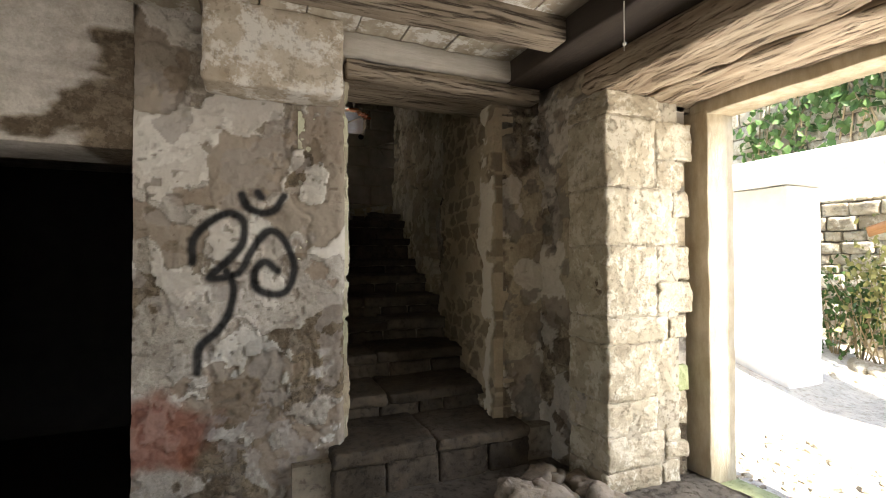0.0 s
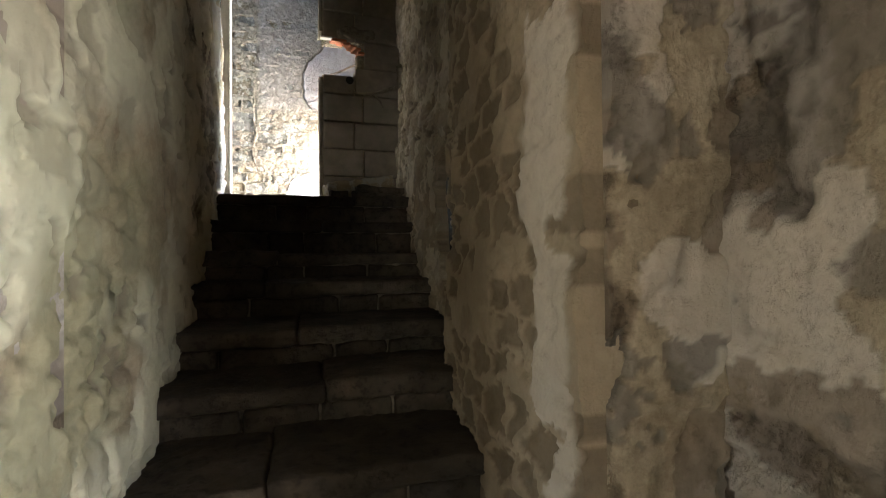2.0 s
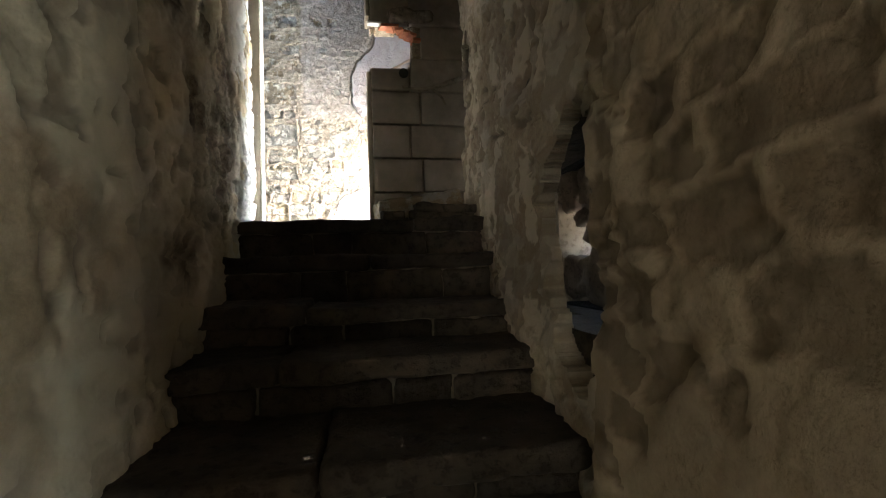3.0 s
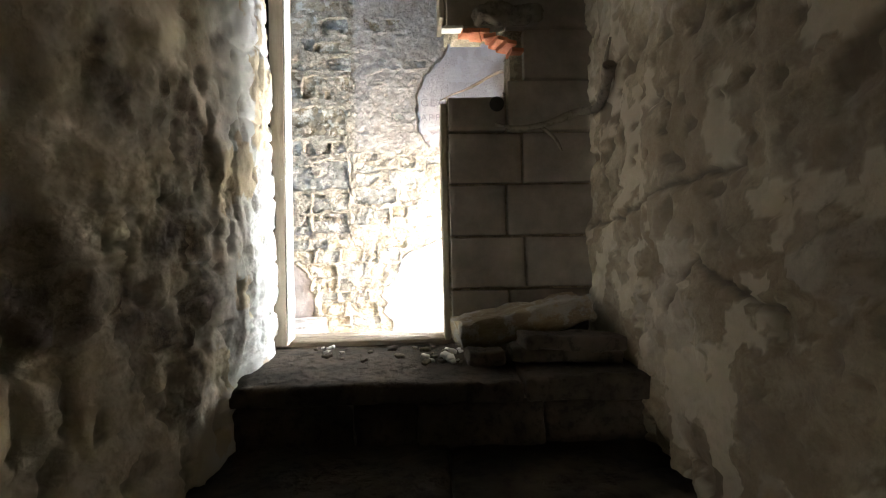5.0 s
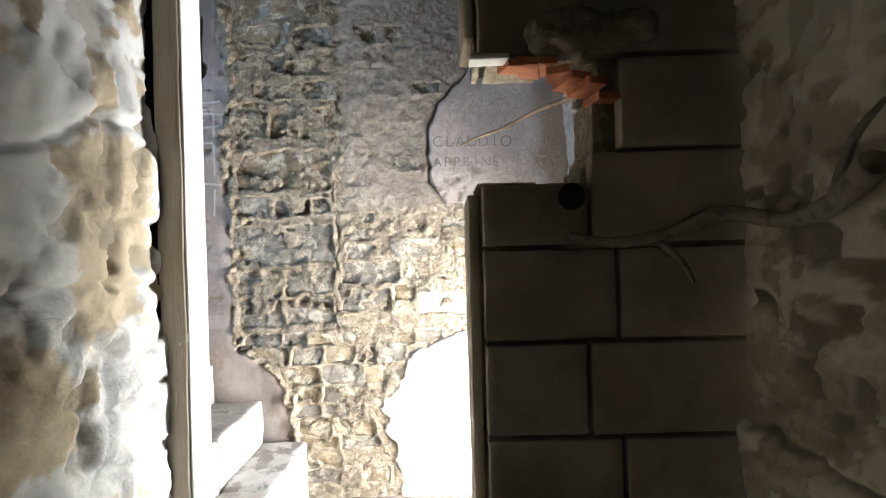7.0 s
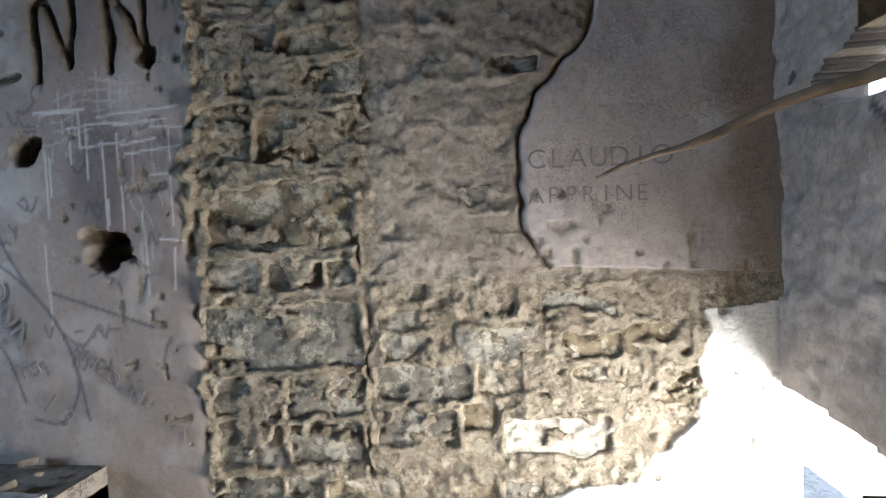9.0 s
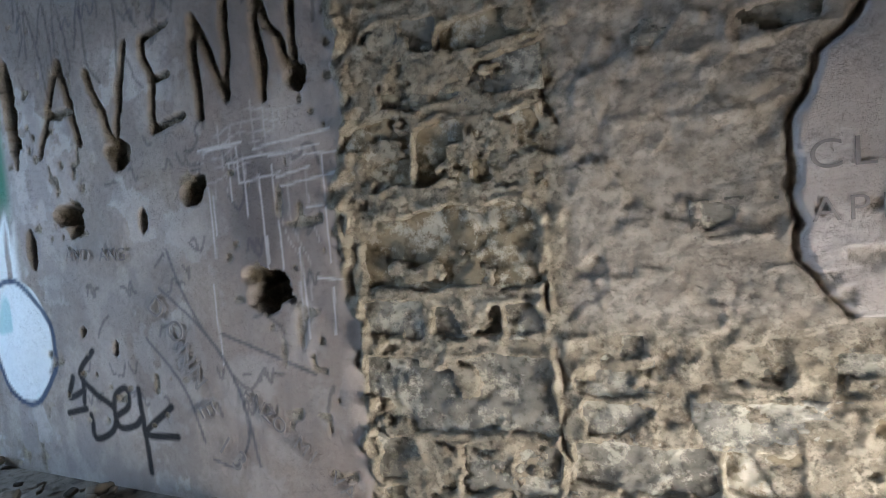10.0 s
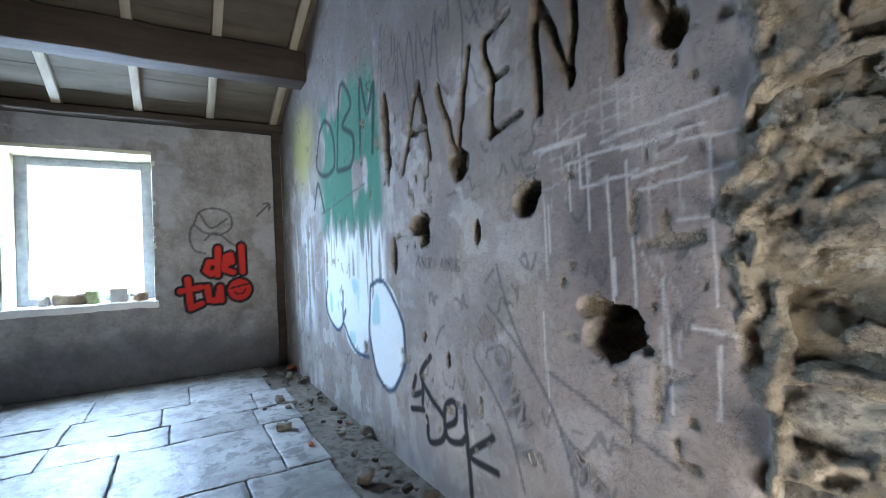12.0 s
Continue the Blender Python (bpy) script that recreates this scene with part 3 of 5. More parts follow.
tagged(part("hanging_thread", bm, WHITE_PAINT), "thin grey thread hanging from the ceiling beam", "thread")

# ---- stairwell ----
LEFT = Vector((0.46, 7.125, 0)) - Vector((0.73, 3.10, 0))
RIGHT = Vector((2.20, 7.15, 0)) - Vector((1.80, 3.15, 0))
nl = Vector((LEFT.y, -LEFT.x, 0)).normalized()
nr = Vector((-RIGHT.y, RIGHT.x, 0)).normalized()


def bedded(u, v, seed, size, share):
    """Round-edged stones that show through worn plaster: a mask and a number for each."""
    e, tag = cells(u + 0.035 * fbm(u, v, 0.16, 4, seed), v + 0.03 * fbm(u, v, 0.14, 4, seed + 5), *size, seed)
    return smooth(0.15, 0.21, e + 0.08 * fbm(u, v, 0.05, 4, seed + 2)) * smooth(1 - share, 1.04 - share, tag), tag


def stair_left(u, v):
    r = rubble(11, 0.25, (0.20, 0.15), 0.014, 0.014, 0.2)(u, v)
    edge = smooth(0.12, 0.0, LEFT.length - u)
    top = smooth(1.05, 0.45, LEFT.length - u + 0.1 * fbm(u, v, 0.4, 4, 3))
    near = smooth(2.1, 1.4, u)
    r["coat"] = np.maximum(np.maximum(r["coat"], top), near)
    shown, tag = bedded(u, v, 41, (0.24, 0.19), 0.5)
    shown = shown * near
    r["d"] = r["d"] - 0.02 * edge ** 2 + 0.012 * top - 0.012 * smooth(0.10, 0.0, u) ** 2 - 0.006 * shown + (1 - near) * (1 - 0.75 * top) * (0.009 * fbm(u, v, 0.13, 5, 45) + 0.007 * smooth(-0.04, 0.04, fbm(u, v, 0.22, 6, 49)))
    p = r["paint"]
    p[..., 3] *= 1 - 0.8 * near
    # pale green near the mouth, tan beyond: door and bounced light as colour
    paint_over(p, 0.9 * near * smooth(-0.7, 0.0, fbm(u, v, 0.5, 5, 44)), (0.66, 0.64, 0.49))
    paint_over(p, 0.85 * (1 - near) * smooth(-0.7, -0.1, fbm(u, v, 0.35, 6, 46)), (0.62, 0.53, 0.38))
    paint_over(p, 0.6 * shown, (0.36, 0.325, 0.24))
    paint_over(p, 0.35 * smooth(0.45, 0.8, vnoise(u / 0.35, v / 0.3, 6)) * smooth(1.6, 0.8, u), (0.33, 0.36, 0.21))
    # pale plaster by the doorway, whitened further for the skylight on it
    paint_over(p, 0.85 * top * smooth(-0.02, 0.02, fbm(u, v, 0.25, 7, 9) + 0.35), (0.68, 0.69, 0.68))
    pit = smooth(0.66, 0.72, vnoise(u / 0.05, v / 0.07, 77)) * smooth(0.35, 0.6, vnoise(u / 0.4, v / 0.4, 78))
    r["d"] = r["d"] - 0.016 * pit
    # pits painted dark: the shade in them is put into the colour
    paint_over(p, 0.6 * pit, (0.20, 0.17, 0.13))
    crack = strokes(u + 0.02 * fbm(u, v, 0.1, 3, 12), v, [[(3.75, 2.9), (3.80, 2.7), (3.72, 2.55)], [(3.45, 2.95), (3.42, 2.7), (3.50, 2.45)], [(3.4, 3.25), (3.6, 3.3), (3.75, 3.4), (3.95, 3.42)], [(3.5, 3.0), (3.7, 3.02), (3.98, 2.98)]])
    r["d"] = r["d"] - 0.018 * smooth(0.016, 0.003, crack)
    return r


def stair_right(u, v):
    r = rubble(12, 0.75, (0.21, 0.14), 0.014, 0.016, 0.45)(u, v)
    d = strokes(u + 0.02 * fbm(u, v, 0.1, 3, 2), v + 0.02 * fbm(u, v, 0.1, 3, 3), [[(3.05, 2.86), (3.12, 2.96), (3.24, 2.95)], [(2.65, 2.60), (2.85, 2.61), (3.23, 2.59), (3.6, 2.55), (4.0, 2.53)], [(2.5, 2.25), (2.9, 2.35), (3.1, 2.2)]])
    r["d"] = r["d"] - 0.022 * smooth(0.022, 0.004, d) + 0.014 * smooth(2.62, 2.56, v + 0.03 * fbm(u, v, 0.2, 3, 4)) * smooth(2.3, 2.6, u)
    lip = np.hypot((u - 1.58) / 0.36, (v - 1.66) / 0.5)
    r["d"] = r["d"] - 0.015 * smooth(1.5, 0.95, lip + 0.2 * fbm(u, v, 0.2, 4, 19))
    near = smooth(1.33, 1.27, u + 0.04 * fbm(u, v, 0.3, 4, 20))
    shown, tag = bedded(u, v, 47, (0.20, 0.12), 0.72)
    strip = smooth(0.02, 0.06, u + 0.06 * fbm(u, v, 0.2, 5, 21)) * smooth(0.30, 0.24, u + 0.10 * fbm(u, v, 0.3, 5, 24)) * (1 - smooth(-0.02, 0.02, fbm(u, v, 0.3, 6, 25) - 0.25))
    shown = shown * near * (1 - strip)
    r["coat"] = np.maximum(r["coat"], near)
    pit = smooth(0.66, 0.74, vnoise(u / 0.06, v / 0.05, 79)) * smooth(0.35, 0.6, vnoise(u / 0.4, v / 0.4, 80)) * (1 - near)
    r["d"] = r["d"] + 0.045 * near - 0.02 * (1 - near) * smooth(2.4, 1.9, u) - 0.008 * shown + 0.004 * shown * fbm(u, v, 0.06, 3, 22) + 0.003 * strip + 0.015 * (1 - near) * fbm(u, v, 0.14, 5, 23) + 0.012 * (1 - near) * smooth(-0.02, 0.02, fbm(u, v * 1.5, 0.25, 6, 27)) - 0.012 * (1 - near) - 0.014 * pit
    p = r["paint"]
    p[..., 3] *= 1 - 0.75 * near
    paint_over(p, 0.6 * near * (1 - shown), (0.35, 0.275, 0.185))
    far = 1 - near
    paint_over(p, 0.5 * far * smooth(-0.02, 0.02, fbm(u, v * 1.4, 0.20, 6, 28) - 0.22), (0.23, 0.18, 0.12))
    paint_over(p, 0.6 * far * smooth(-0.02, 0.02, fbm(u, v, 0.16, 6, 29) - 0.30), (0.58, 0.50, 0.37))
    # dark paint in pits and cracks gives the relief its shade in flat light
    paint_over(p, 0.75 * pit, (0.13, 0.10, 0.07))
    paint_over(p, 0.8 * smooth(0.020, 0.005, d), (0.10, 0.08, 0.06))
    paint_over(p, 0.85 * shown * (0.7 + 0.3 * tag), (0.16, 0.12, 0.078))
    paint_over(p, 0.85 * strip, (0.58, 0.52, 0.43))
    return r


def niche(u, v):
    return np.hypot((u - 1.62) / (0.33 + 0.05 * fbm(u, v, 0.2, 3, 8)), (v - 1.66) / (0.42 + 0.10 * fbm(u, v, 0.25, 3, 9))) + 0.12 * fbm(u, v, 0.1, 3, 10) < 1


sheet("stair_wall_west", (0.73, 3.10, 0.1), LEFT.normalized(), nl, LEFT.length, 4.3, 0.012, stair_left, 0.28, PLASTER_STAIR)
sheet("stair_wall_west_upper", (0.73, 3.10, 4.4), LEFT.normalized(), nl, LEFT.length, 1.4, 0.05, rubble(11, 0.25), 0.28, PLASTER_STAIR)
sheet("stair_wall_east", (1.80, 3.15, 0.1), RIGHT.normalized(), nr, RIGHT.length, 4.3, 0.011, stair_right, 0.08, PLASTER_STAIR, [niche])
sheet("stair_wall_east_upper", (1.80, 3.15, 4.4), RIGHT.normalized(), nr, RIGHT.length, 1.4, 0.05, rubble(12, 0.75), 0.08, PLASTER_STAIR)
slab("stair_wall_backing", (2.30, 3.17, 0), (2.77, 4.75, 6.4), PLASTER_STAIR)
slab("stair_wall_backing", (2.45, 6.15, 0), (2.77, 7.2, 6.4), PLASTER_STAIR)
slab("stair_wall_backing", (2.45, 4.75, 0), (2.77, 6.15, 1.45), PLASTER_STAIR)
slab("stair_wall_backing", (2.45, 4.75, 2.2), (2.77, 6.15, 6.4), PLASTER_STAIR)
slab("stair_wall_backing", (2.452, 4.752, 1.452), (2.768, 5.44, 2.198), MORTAR)
slab("stair_wall_backing", (2.452, 5.93, 1.452), (2.768, 6.148, 2.198), MORTAR)
slab("wall_over_stair", (0.2, 3.55, 2.80), (2.7, 3.75, 6.4), PLASTER_STAIR)
# near-black slabs hold the shade inside the niche in their colour
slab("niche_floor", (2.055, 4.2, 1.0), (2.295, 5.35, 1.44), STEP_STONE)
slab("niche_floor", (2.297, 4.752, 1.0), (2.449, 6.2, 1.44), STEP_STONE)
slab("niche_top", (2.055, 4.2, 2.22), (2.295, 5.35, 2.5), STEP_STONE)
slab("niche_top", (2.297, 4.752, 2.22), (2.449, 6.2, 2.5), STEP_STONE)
# stones that half fill the slit in the outer wall
rn = random.Random(5)
for k, (y, z, w, h) in enumerate([(5.20, 1.60, 0.42, 0.15), (5.20, 1.90, 0.40, 0.15), (6.05, 1.58, 0.18, 0.13), (5.80, 1.60, 0.24, 0.11), (5.55, 2.10, 0.16, 0.10), (5.98, 2.10, 0.20, 0.12), (5.20, 2.14, 0.3, 0.1), (5.72, 1.92, 0.06, 0.05)]):
    ob = part("slit_stone", rough_box((-0.13, -w, -h), (0.13, w, h), 6, 0.03, 0.03, 90 + k), DARK_STONE)
    ob.matrix_basis = pose(2.60, y, z, rn.uniform(-6, 6), rn.uniform(-6, 6), rn.uniform(-5, 5))
    tagged(ob, "rough stone stuck in the slit of the outer wall", "stone", "slit stones")

NOSINGS = [(2.95, 0.45), (3.43, 0.62), (3.86, 0.80), (4.29, 0.97), (4.71, 1.135), (5.20, 1.33), (5.60, 1.51), (6.08, 1.76), (6.44, 2.01)]
bm = bmesh.new()
for (y, z), (y2, _) in zip(NOSINGS, NOSINGS[1:] + [(7.2, 0)]):
    box(bm, (0.42, y + 0.06, 0.0), (2.3, y2 + 0.061, z - 0.055))
tagged(part("stair_core", bm, MORTAR), kind="structure")
rt = random.Random(11)
for i, ((y, z), (y2, _)) in enumerate(zip(NOSINGS, NOSINGS[1:] + [(7.17, 0)])):
    lo = NOSINGS[i - 1][1] if i else G - 0.02
    l, r = 0.73 - 0.0675 * (y - 3.1) - 0.07, 1.80 + 0.10 * (y - 3.15) + 0.07
    if i == 0:
        l, r = 0.62, 1.90
    st = thing("stone_step", "worn uneven stone step of a dark narrow stair", "step", "stone steps")
    tread = min(0.085, (z - lo) * 0.5)
    cut = l + (r - l) * rt.uniform(0.3, 0.7)
    sag = lambda a: 0.012 * math.sin(a * 4 + i)
    for k, (a, b) in enumerate(((l, cut), (cut, r))):
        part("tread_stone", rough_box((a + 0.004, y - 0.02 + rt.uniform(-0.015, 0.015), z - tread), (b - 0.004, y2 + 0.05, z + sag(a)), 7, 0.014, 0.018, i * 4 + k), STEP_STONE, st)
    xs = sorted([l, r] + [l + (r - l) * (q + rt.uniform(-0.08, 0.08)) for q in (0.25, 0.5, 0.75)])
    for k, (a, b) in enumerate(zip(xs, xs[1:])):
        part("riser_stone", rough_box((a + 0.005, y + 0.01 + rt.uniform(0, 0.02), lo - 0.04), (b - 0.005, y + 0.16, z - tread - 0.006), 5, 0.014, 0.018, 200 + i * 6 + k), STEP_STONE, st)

# ---- doorway at the top: blocks on one side, a painted post on the other ----
def hole_in_blocks(u, v):
    x, z = u + 1.40, v + 1.95
    wob = 0.05 * fbm(x, z, 0.12, 3, 4)
    return (x < 1.82 + wob - 0.35 * np.abs(z - 3.58)) & (z > 3.36 + 0.5 * wob + 0.08 * (x > 1.75)) & (z < 3.74 + 0.5 * wob)


sheet("block_wall_core", (1.40, 7.215, 1.95), X, -Y, 0.86, 4.5, 0.02, lambda u, v: {"d": 0.003 * fbm(u, v, 0.1, 3, 2), "coat": 0 * u, "joint": 0 * u, "cell": 0.3 + 0 * u}, 0.20, PLASTER_STAIR, [hole_in_blocks])
blocks = tagged(new("block_wall"), "grey concrete block wall with a broken hole", "wall", kind="structure")
rows = [2.02 - 0.29 + 0.29 * k for k in range(1, 16)]
rbk = random.Random(3)
for k, z in enumerate(rows):
    zz = 2.308 + 0.2865 * (k - 1)
    cut = (1.725 if k % 2 == 0 else 1.815) + rbk.uniform(-0.008, 0.008)
    for a, b in ((1.402, cut), (cut, 2.255)):
        if a < 1.5 and 3.42 < zz + 0.14 < 3.74:
            continue
        lo, hi = (a + 0.006, 7.165 + rbk.uniform(-0.003, 0.003), zz + 0.006), (b - 0.006, 7.225, zz + 0.279)
        if a < 1.5 and 3.17 < zz + 0.14 < 3.45:
            hi = (b - 0.006, 7.225, zz + 0.19)
        if a > 1.5 and 3.42 < zz + 0.14 < 3.74:
            lo = (1.83, lo[1], lo[2])
        part("block", rough_box(lo, hi, 4, 0.003, 0.006, k * 3), BLOCK, blocks)
# a black disk for the shade in a drilled hole, and hollow clay tile laid bare along the break
HOLE_SHADE = surface("hole_shade_black", (0.01, 0.01, 0.01), (0.02, 0.018, 0.015), 9)
for x, z, r in ((1.674, 3.316, 0.040),):
    bm = bmesh.new()
    bmesh.ops.create_cone(bm, cap_ends=True, segments=24, radius1=r, radius2=r, depth=0.012, matrix=pose(x, 7.158, z, 90))
    tagged(part("drill_hole_disk", bm, HOLE_SHADE), "round black disk for the shade of a hole drilled in the block wall", "hole", kind="structure")
bm = bmesh.new()
rq = random.Random(8)
for k in range(7):
    a = 1.52 + 0.045 * k
    z = 3.735 - 0.012 * k * k * 0.25 + rq.uniform(-0.01, 0.01)
    box(bm, (-0.035, -0.05, -0.012), (0.035, 0.06, 0.012), 0.004, pose(a, 7.21, z, rq.uniform(-8, 8), rq.uniform(-6, 12), rq.uniform(-25, 25)))
clay = part("broken_clay_tile", bm, TERRACOTTA)
tagged(clay, "broken orange hollow clay tile in the torn block wall", "clay tile")
bm = rough_box((1.38, 7.15, 3.728), (1.50, 7.21, 3.745), 4, 0.006, 0.004, 5)
tagged(part("plaster_lip", bm, WHITE_PAINT), "chipped white plaster lip above the hole", "plaster")
bm = rough_box((1.56, 7.12, 3.76), (1.92, 7.19, 3.86), 6, 0.03, 0.03, 77)
tagged(part("loose_mortar", bm, MORTAR), "dark crumbling mortar above the broken hole", "mortar")
# a dry stick pokes through the gap in the outer wall
bm = bmesh.new()
a, b = Vector((1.397, 8.32, 3.732)), Vector((2.16, 7.99, 3.985))
side = (b - a).cross(Z).normalized()
lift = side.cross(b - a).normalized()
rings = []
for k in range(13):
    t = k / 12
    p = a.lerp(b, t) + lift * 0.008 * math.sin(k * 1.3) + side * 0.005 * math.cos(k * 1.7)
    r = 0.005 + 0.016 * t + (0.003 if k in (4, 9) else 0)
    rings.append([bm.verts.new(p + (side * math.cos(g) + lift * math.sin(g)) * r) for g in [q * math.pi / 4 for q in range(8)]])
for ra, rb in zip(rings, rings[1:]):
    for q in range(8):
        bm.faces.new((ra[q], ra[(q + 1) % 8], rb[(q + 1) % 8], rb[q])).smooth = True
bm.faces.new(rings[0][::-1])
bm.faces.new(rings[-1])
tagged(part("dry_stick", bm, WOOD), "thin dry stick poking in through a gap in the wall", "stick")



def tube(line, radii, seed):
    """A bent stem of uneven thickness through the corners of a line."""
    bm = bmesh.new()
    pts = [Vector(q) for q in bend(line, 6)]
    last = None
    for k, p in enumerate(pts):
        t = k / (len(pts) - 1)
        way = (pts[min(k + 1, len(pts) - 1)] - pts[max(k - 1, 0)]).normalized()
        side = way.cross(Z).normalized()
        lift = side.cross(way)
        r = (radii[0] * (1 - t) + radii[1] * t) * (1 + 0.35 * noise.noise(p * 9 + Vector((seed, 0, 0))))
        ring = [bm.verts.new(p + (side * math.cos(g) + lift * math.sin(g)) * r) for g in [q * math.pi / 4 for q in range(8)]]
        if last:
            for q in range(8):
                bm.faces.new((last[q], last[(q + 1) % 8], ring[(q + 1) % 8], ring[q])).smooth = True
        else:
            bm.faces.new(ring[::-1])
        last = ring
    bm.faces.new(last)
    return bm


root = thing("dead_root", "dusty dark dead root creeping over the block wall", "root")
part("stem", tube([(1.66, 7.15, 3.20), (1.80, 7.14, 3.175), (1.95, 7.13, 3.20), (2.10, 7.11, 3.25), (2.145, 6.95, 3.22), (2.12, 6.78, 3.24), (2.09, 6.64, 3.31)], (0.016, 0.026), 3), MORTAR, root)
part("twig", tube([(1.90, 7.14, 3.19), (1.98, 7.135, 3.12), (2.02, 7.14, 3.05)], (0.014, 0.006), 5), MORTAR, root)
part("twig", tube([(2.11, 6.76, 3.25), (2.10, 6.70, 3.36), (2.09, 6.62, 3.42)], (0.014, 0.006), 7), MORTAR, root)

top_frame = tagged(new("upper_door_frame"), "chipped white timber frame of the upper doorway", "door frame", kind="structure")
part("post", rough_box((0.455, 7.13, 2.03), (0.528, 7.235, 4.5), 8, 0.004, 0.004, 11), WOOD_Z, top_frame)
part("post_edge", rough_box((0.529, 7.137, 2.05), (0.536, 7.245, 4.5), 8, 0.0015, 0.002, 12), WHITE_PAINT, top_frame)
part("post", rough_box((1.365, 7.19, 2.03), (1.398, 7.42, 3.33), 8, 0.004, 0.004, 13), WOOD_Z, top_frame)
part("post", rough_box((1.365, 7.19, 3.80), (1.398, 7.40, 4.5), 9, 0.010, 0.006, 14), WOOD_Z, top_frame)
part("sill_board", rough_box((0.44, 7.19, 1.96), (1.41, 7.50, 2.04), 6, 0.006, 0.006, 15), WOOD_X, top_frame)
bm = rough_box((0.49, 7.13, 2.90), (0.535, 7.2, 3.0), 5, 0.012, 0.015, 16)
part("plaster_lump", bm, WHITE_PAINT, top_frame)
slab("sill_core", (0.42, 7.25, 1.4), (1.42, 7.47, 1.955), MORTAR)
slab("wall_over_frame", (0.2, 7.2, 4.5), (1.40, 7.45, 6.4), PLASTER_STAIR)
slab("wall_beside_frame", (0.20, 7.13, 1.6), (0.452, 7.24, 4.5), PLASTER_STAIR)

# rubble left on the landing: a split beam end on stones, slabs, chips
bm = rough_box((-0.33, -0.12, -0.065), (0.33, 0.12, 0.065), 12, 0.028, 0.012, 21)
ob = part("broken_beam", bm, surface("dusty_rotten_wood", (0.20, 0.145, 0.08), (0.40, 0.33, 0.23), 9, 0.9, 0.9, 70, (0.3, 1, 1), smear=(0.36, 0.33, 0.28)))
ob.matrix_basis = pose(1.74, 6.94, 2.17, 4, -10, 8)
tagged(ob, "dusty rotten broken beam end on the landing", "beam")
for k, (x, y, w, d, h, a) in enumerate([(1.52, 6.66, 0.08, 0.05, 0.035, 10), (1.88, 6.72, 0.24, 0.10, 0.03, -3), (1.90, 6.70, 0.22, 0.09, 0.03, 4), (1.55, 6.93, 0.09, 0.07, 0.05, 30), (1.98, 7.0, 0.10, 0.08, 0.07, 50)]):
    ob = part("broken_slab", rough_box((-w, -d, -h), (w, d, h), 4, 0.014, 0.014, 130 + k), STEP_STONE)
    ob.matrix_basis = pose(x, y, 2.02 + h + (0.055 if k == 2 else 0), 0, 2, a)
    tagged(ob, "flat broken stone slab lying on the landing", "stone slab", "broken slabs")
for k in range(40):
    s = rs.uniform(0.008, 0.03)
    ob = part("chip", rough_box((-s, -s * 0.7, -s * 0.4), (s, s * 0.7, s * 0.4), 2, s * 0.3, s * 0.3, 300 + k), DARK_STONE if k % 3 else WHITE_PAINT)
    ob.matrix_basis = pose(rs.uniform(0.6, 1.6) if k % 2 else rs.uniform(1.25, 1.5), rs.uniform(6.7, 7.14), 2.02 + s * 0.3, rs.uniform(-20, 20), rs.uniform(-20, 20), rs.uniform(0, 360))
    tagged(ob, "small chip of plaster and stone on the landing", "rubble", "chips")

# ---- passage and upper room ----
FLOOR = 2.72
W0 = 8.70
# edge of the smooth plaster, of the low plaster whitened for the sun on it and of the loose sheet of plaster (height,
# place along the wall)
EDGE = np.array([(1.4, 0.34), (1.73, 0.32), (2.14, 0.28), (2.39, 0.19), (2.57, -0.05), (2.9, -0.06), (3.08, -0.08), (3.47, -0.07), (3.79, -0.12), (4.04, -0.11), (4.28, -0.05), (4.5, -0.09), (6.5, -0.05)])
LOW = np.array([(1.4, 1.0), (1.81, 0.97), (2.16, 0.87), (2.50, 1.06), (2.63, 1.34), (2.66, 1.6), (2.91, 1.82), (3.29, 1.85), (3.36, 2.4), (6.5, 2.4)])
LOOSE = np.array([(3.40, 2.3), (3.46, 1.30), (3.60, 1.215), (3.76, 1.21), (4.03, 1.24), (4.15, 1.34), (4.29, 1.45), (4.8, 1.62), (6.5, 1.7)])
# letters cut deep into the plaster
CUT = [
    [(-1.76, 4.29), (-1.55, 4.69), (-1.47, 4.30)], [(-1.67, 4.47), (-1.50, 4.45)],
    [(-1.37, 4.61), (-1.23, 4.24), (-1.10, 4.67)],
    [(-0.84, 4.69), (-1.00, 4.66), (-0.96, 4.49), (-0.97, 4.28), (-0.80, 4.31)], [(-0.97, 4.49), (-0.87, 4.49)],
    [(-0.70, 4.29), (-0.70, 4.68), (-0.55, 4.33), (-0.52, 4.70)],
    [(-0.39, 4.31), (-0.39, 4.70), (-0.24, 4.35), (-0.22, 4.68)],
]
PITS = [(-0.45, 3.585, 0.105, 0.09, 0.09), (-0.50, 3.64, 0.10, 0.04, 0.05), (-0.79, 3.99, 0.075, 0.05, 0.05), (-0.75, 4.03, 0.045, 0.035, 0.04), (-1.62, 3.99, 0.12, 0.05, 0.05), (-1.55, 3.94, 0.06, 0.06, 0.05), (-1.10, 3.92, 0.028, 0.06, 0.03),
        (-1.92, 3.84, 0.035, 0.10, 0.05), (-1.965, 4.5, 0.055, 0.31, 0.06), (-1.59, 3.43, 0.022, 0.03, 0.03), (-1.37, 3.36, 0.02, 0.035, 0.03), (-2.44, 3.26, 0.035, 0.03, 0.04), (-1.87, 3.32, 0.022, 0.022, 0.03), (-1.22, 4.22, 0.07, 0.07, 0.03), (-0.24, 4.36, 0.05, 0.06, 0.03), (-0.02, 2.56, 0.03, 0.025, 0.05)]
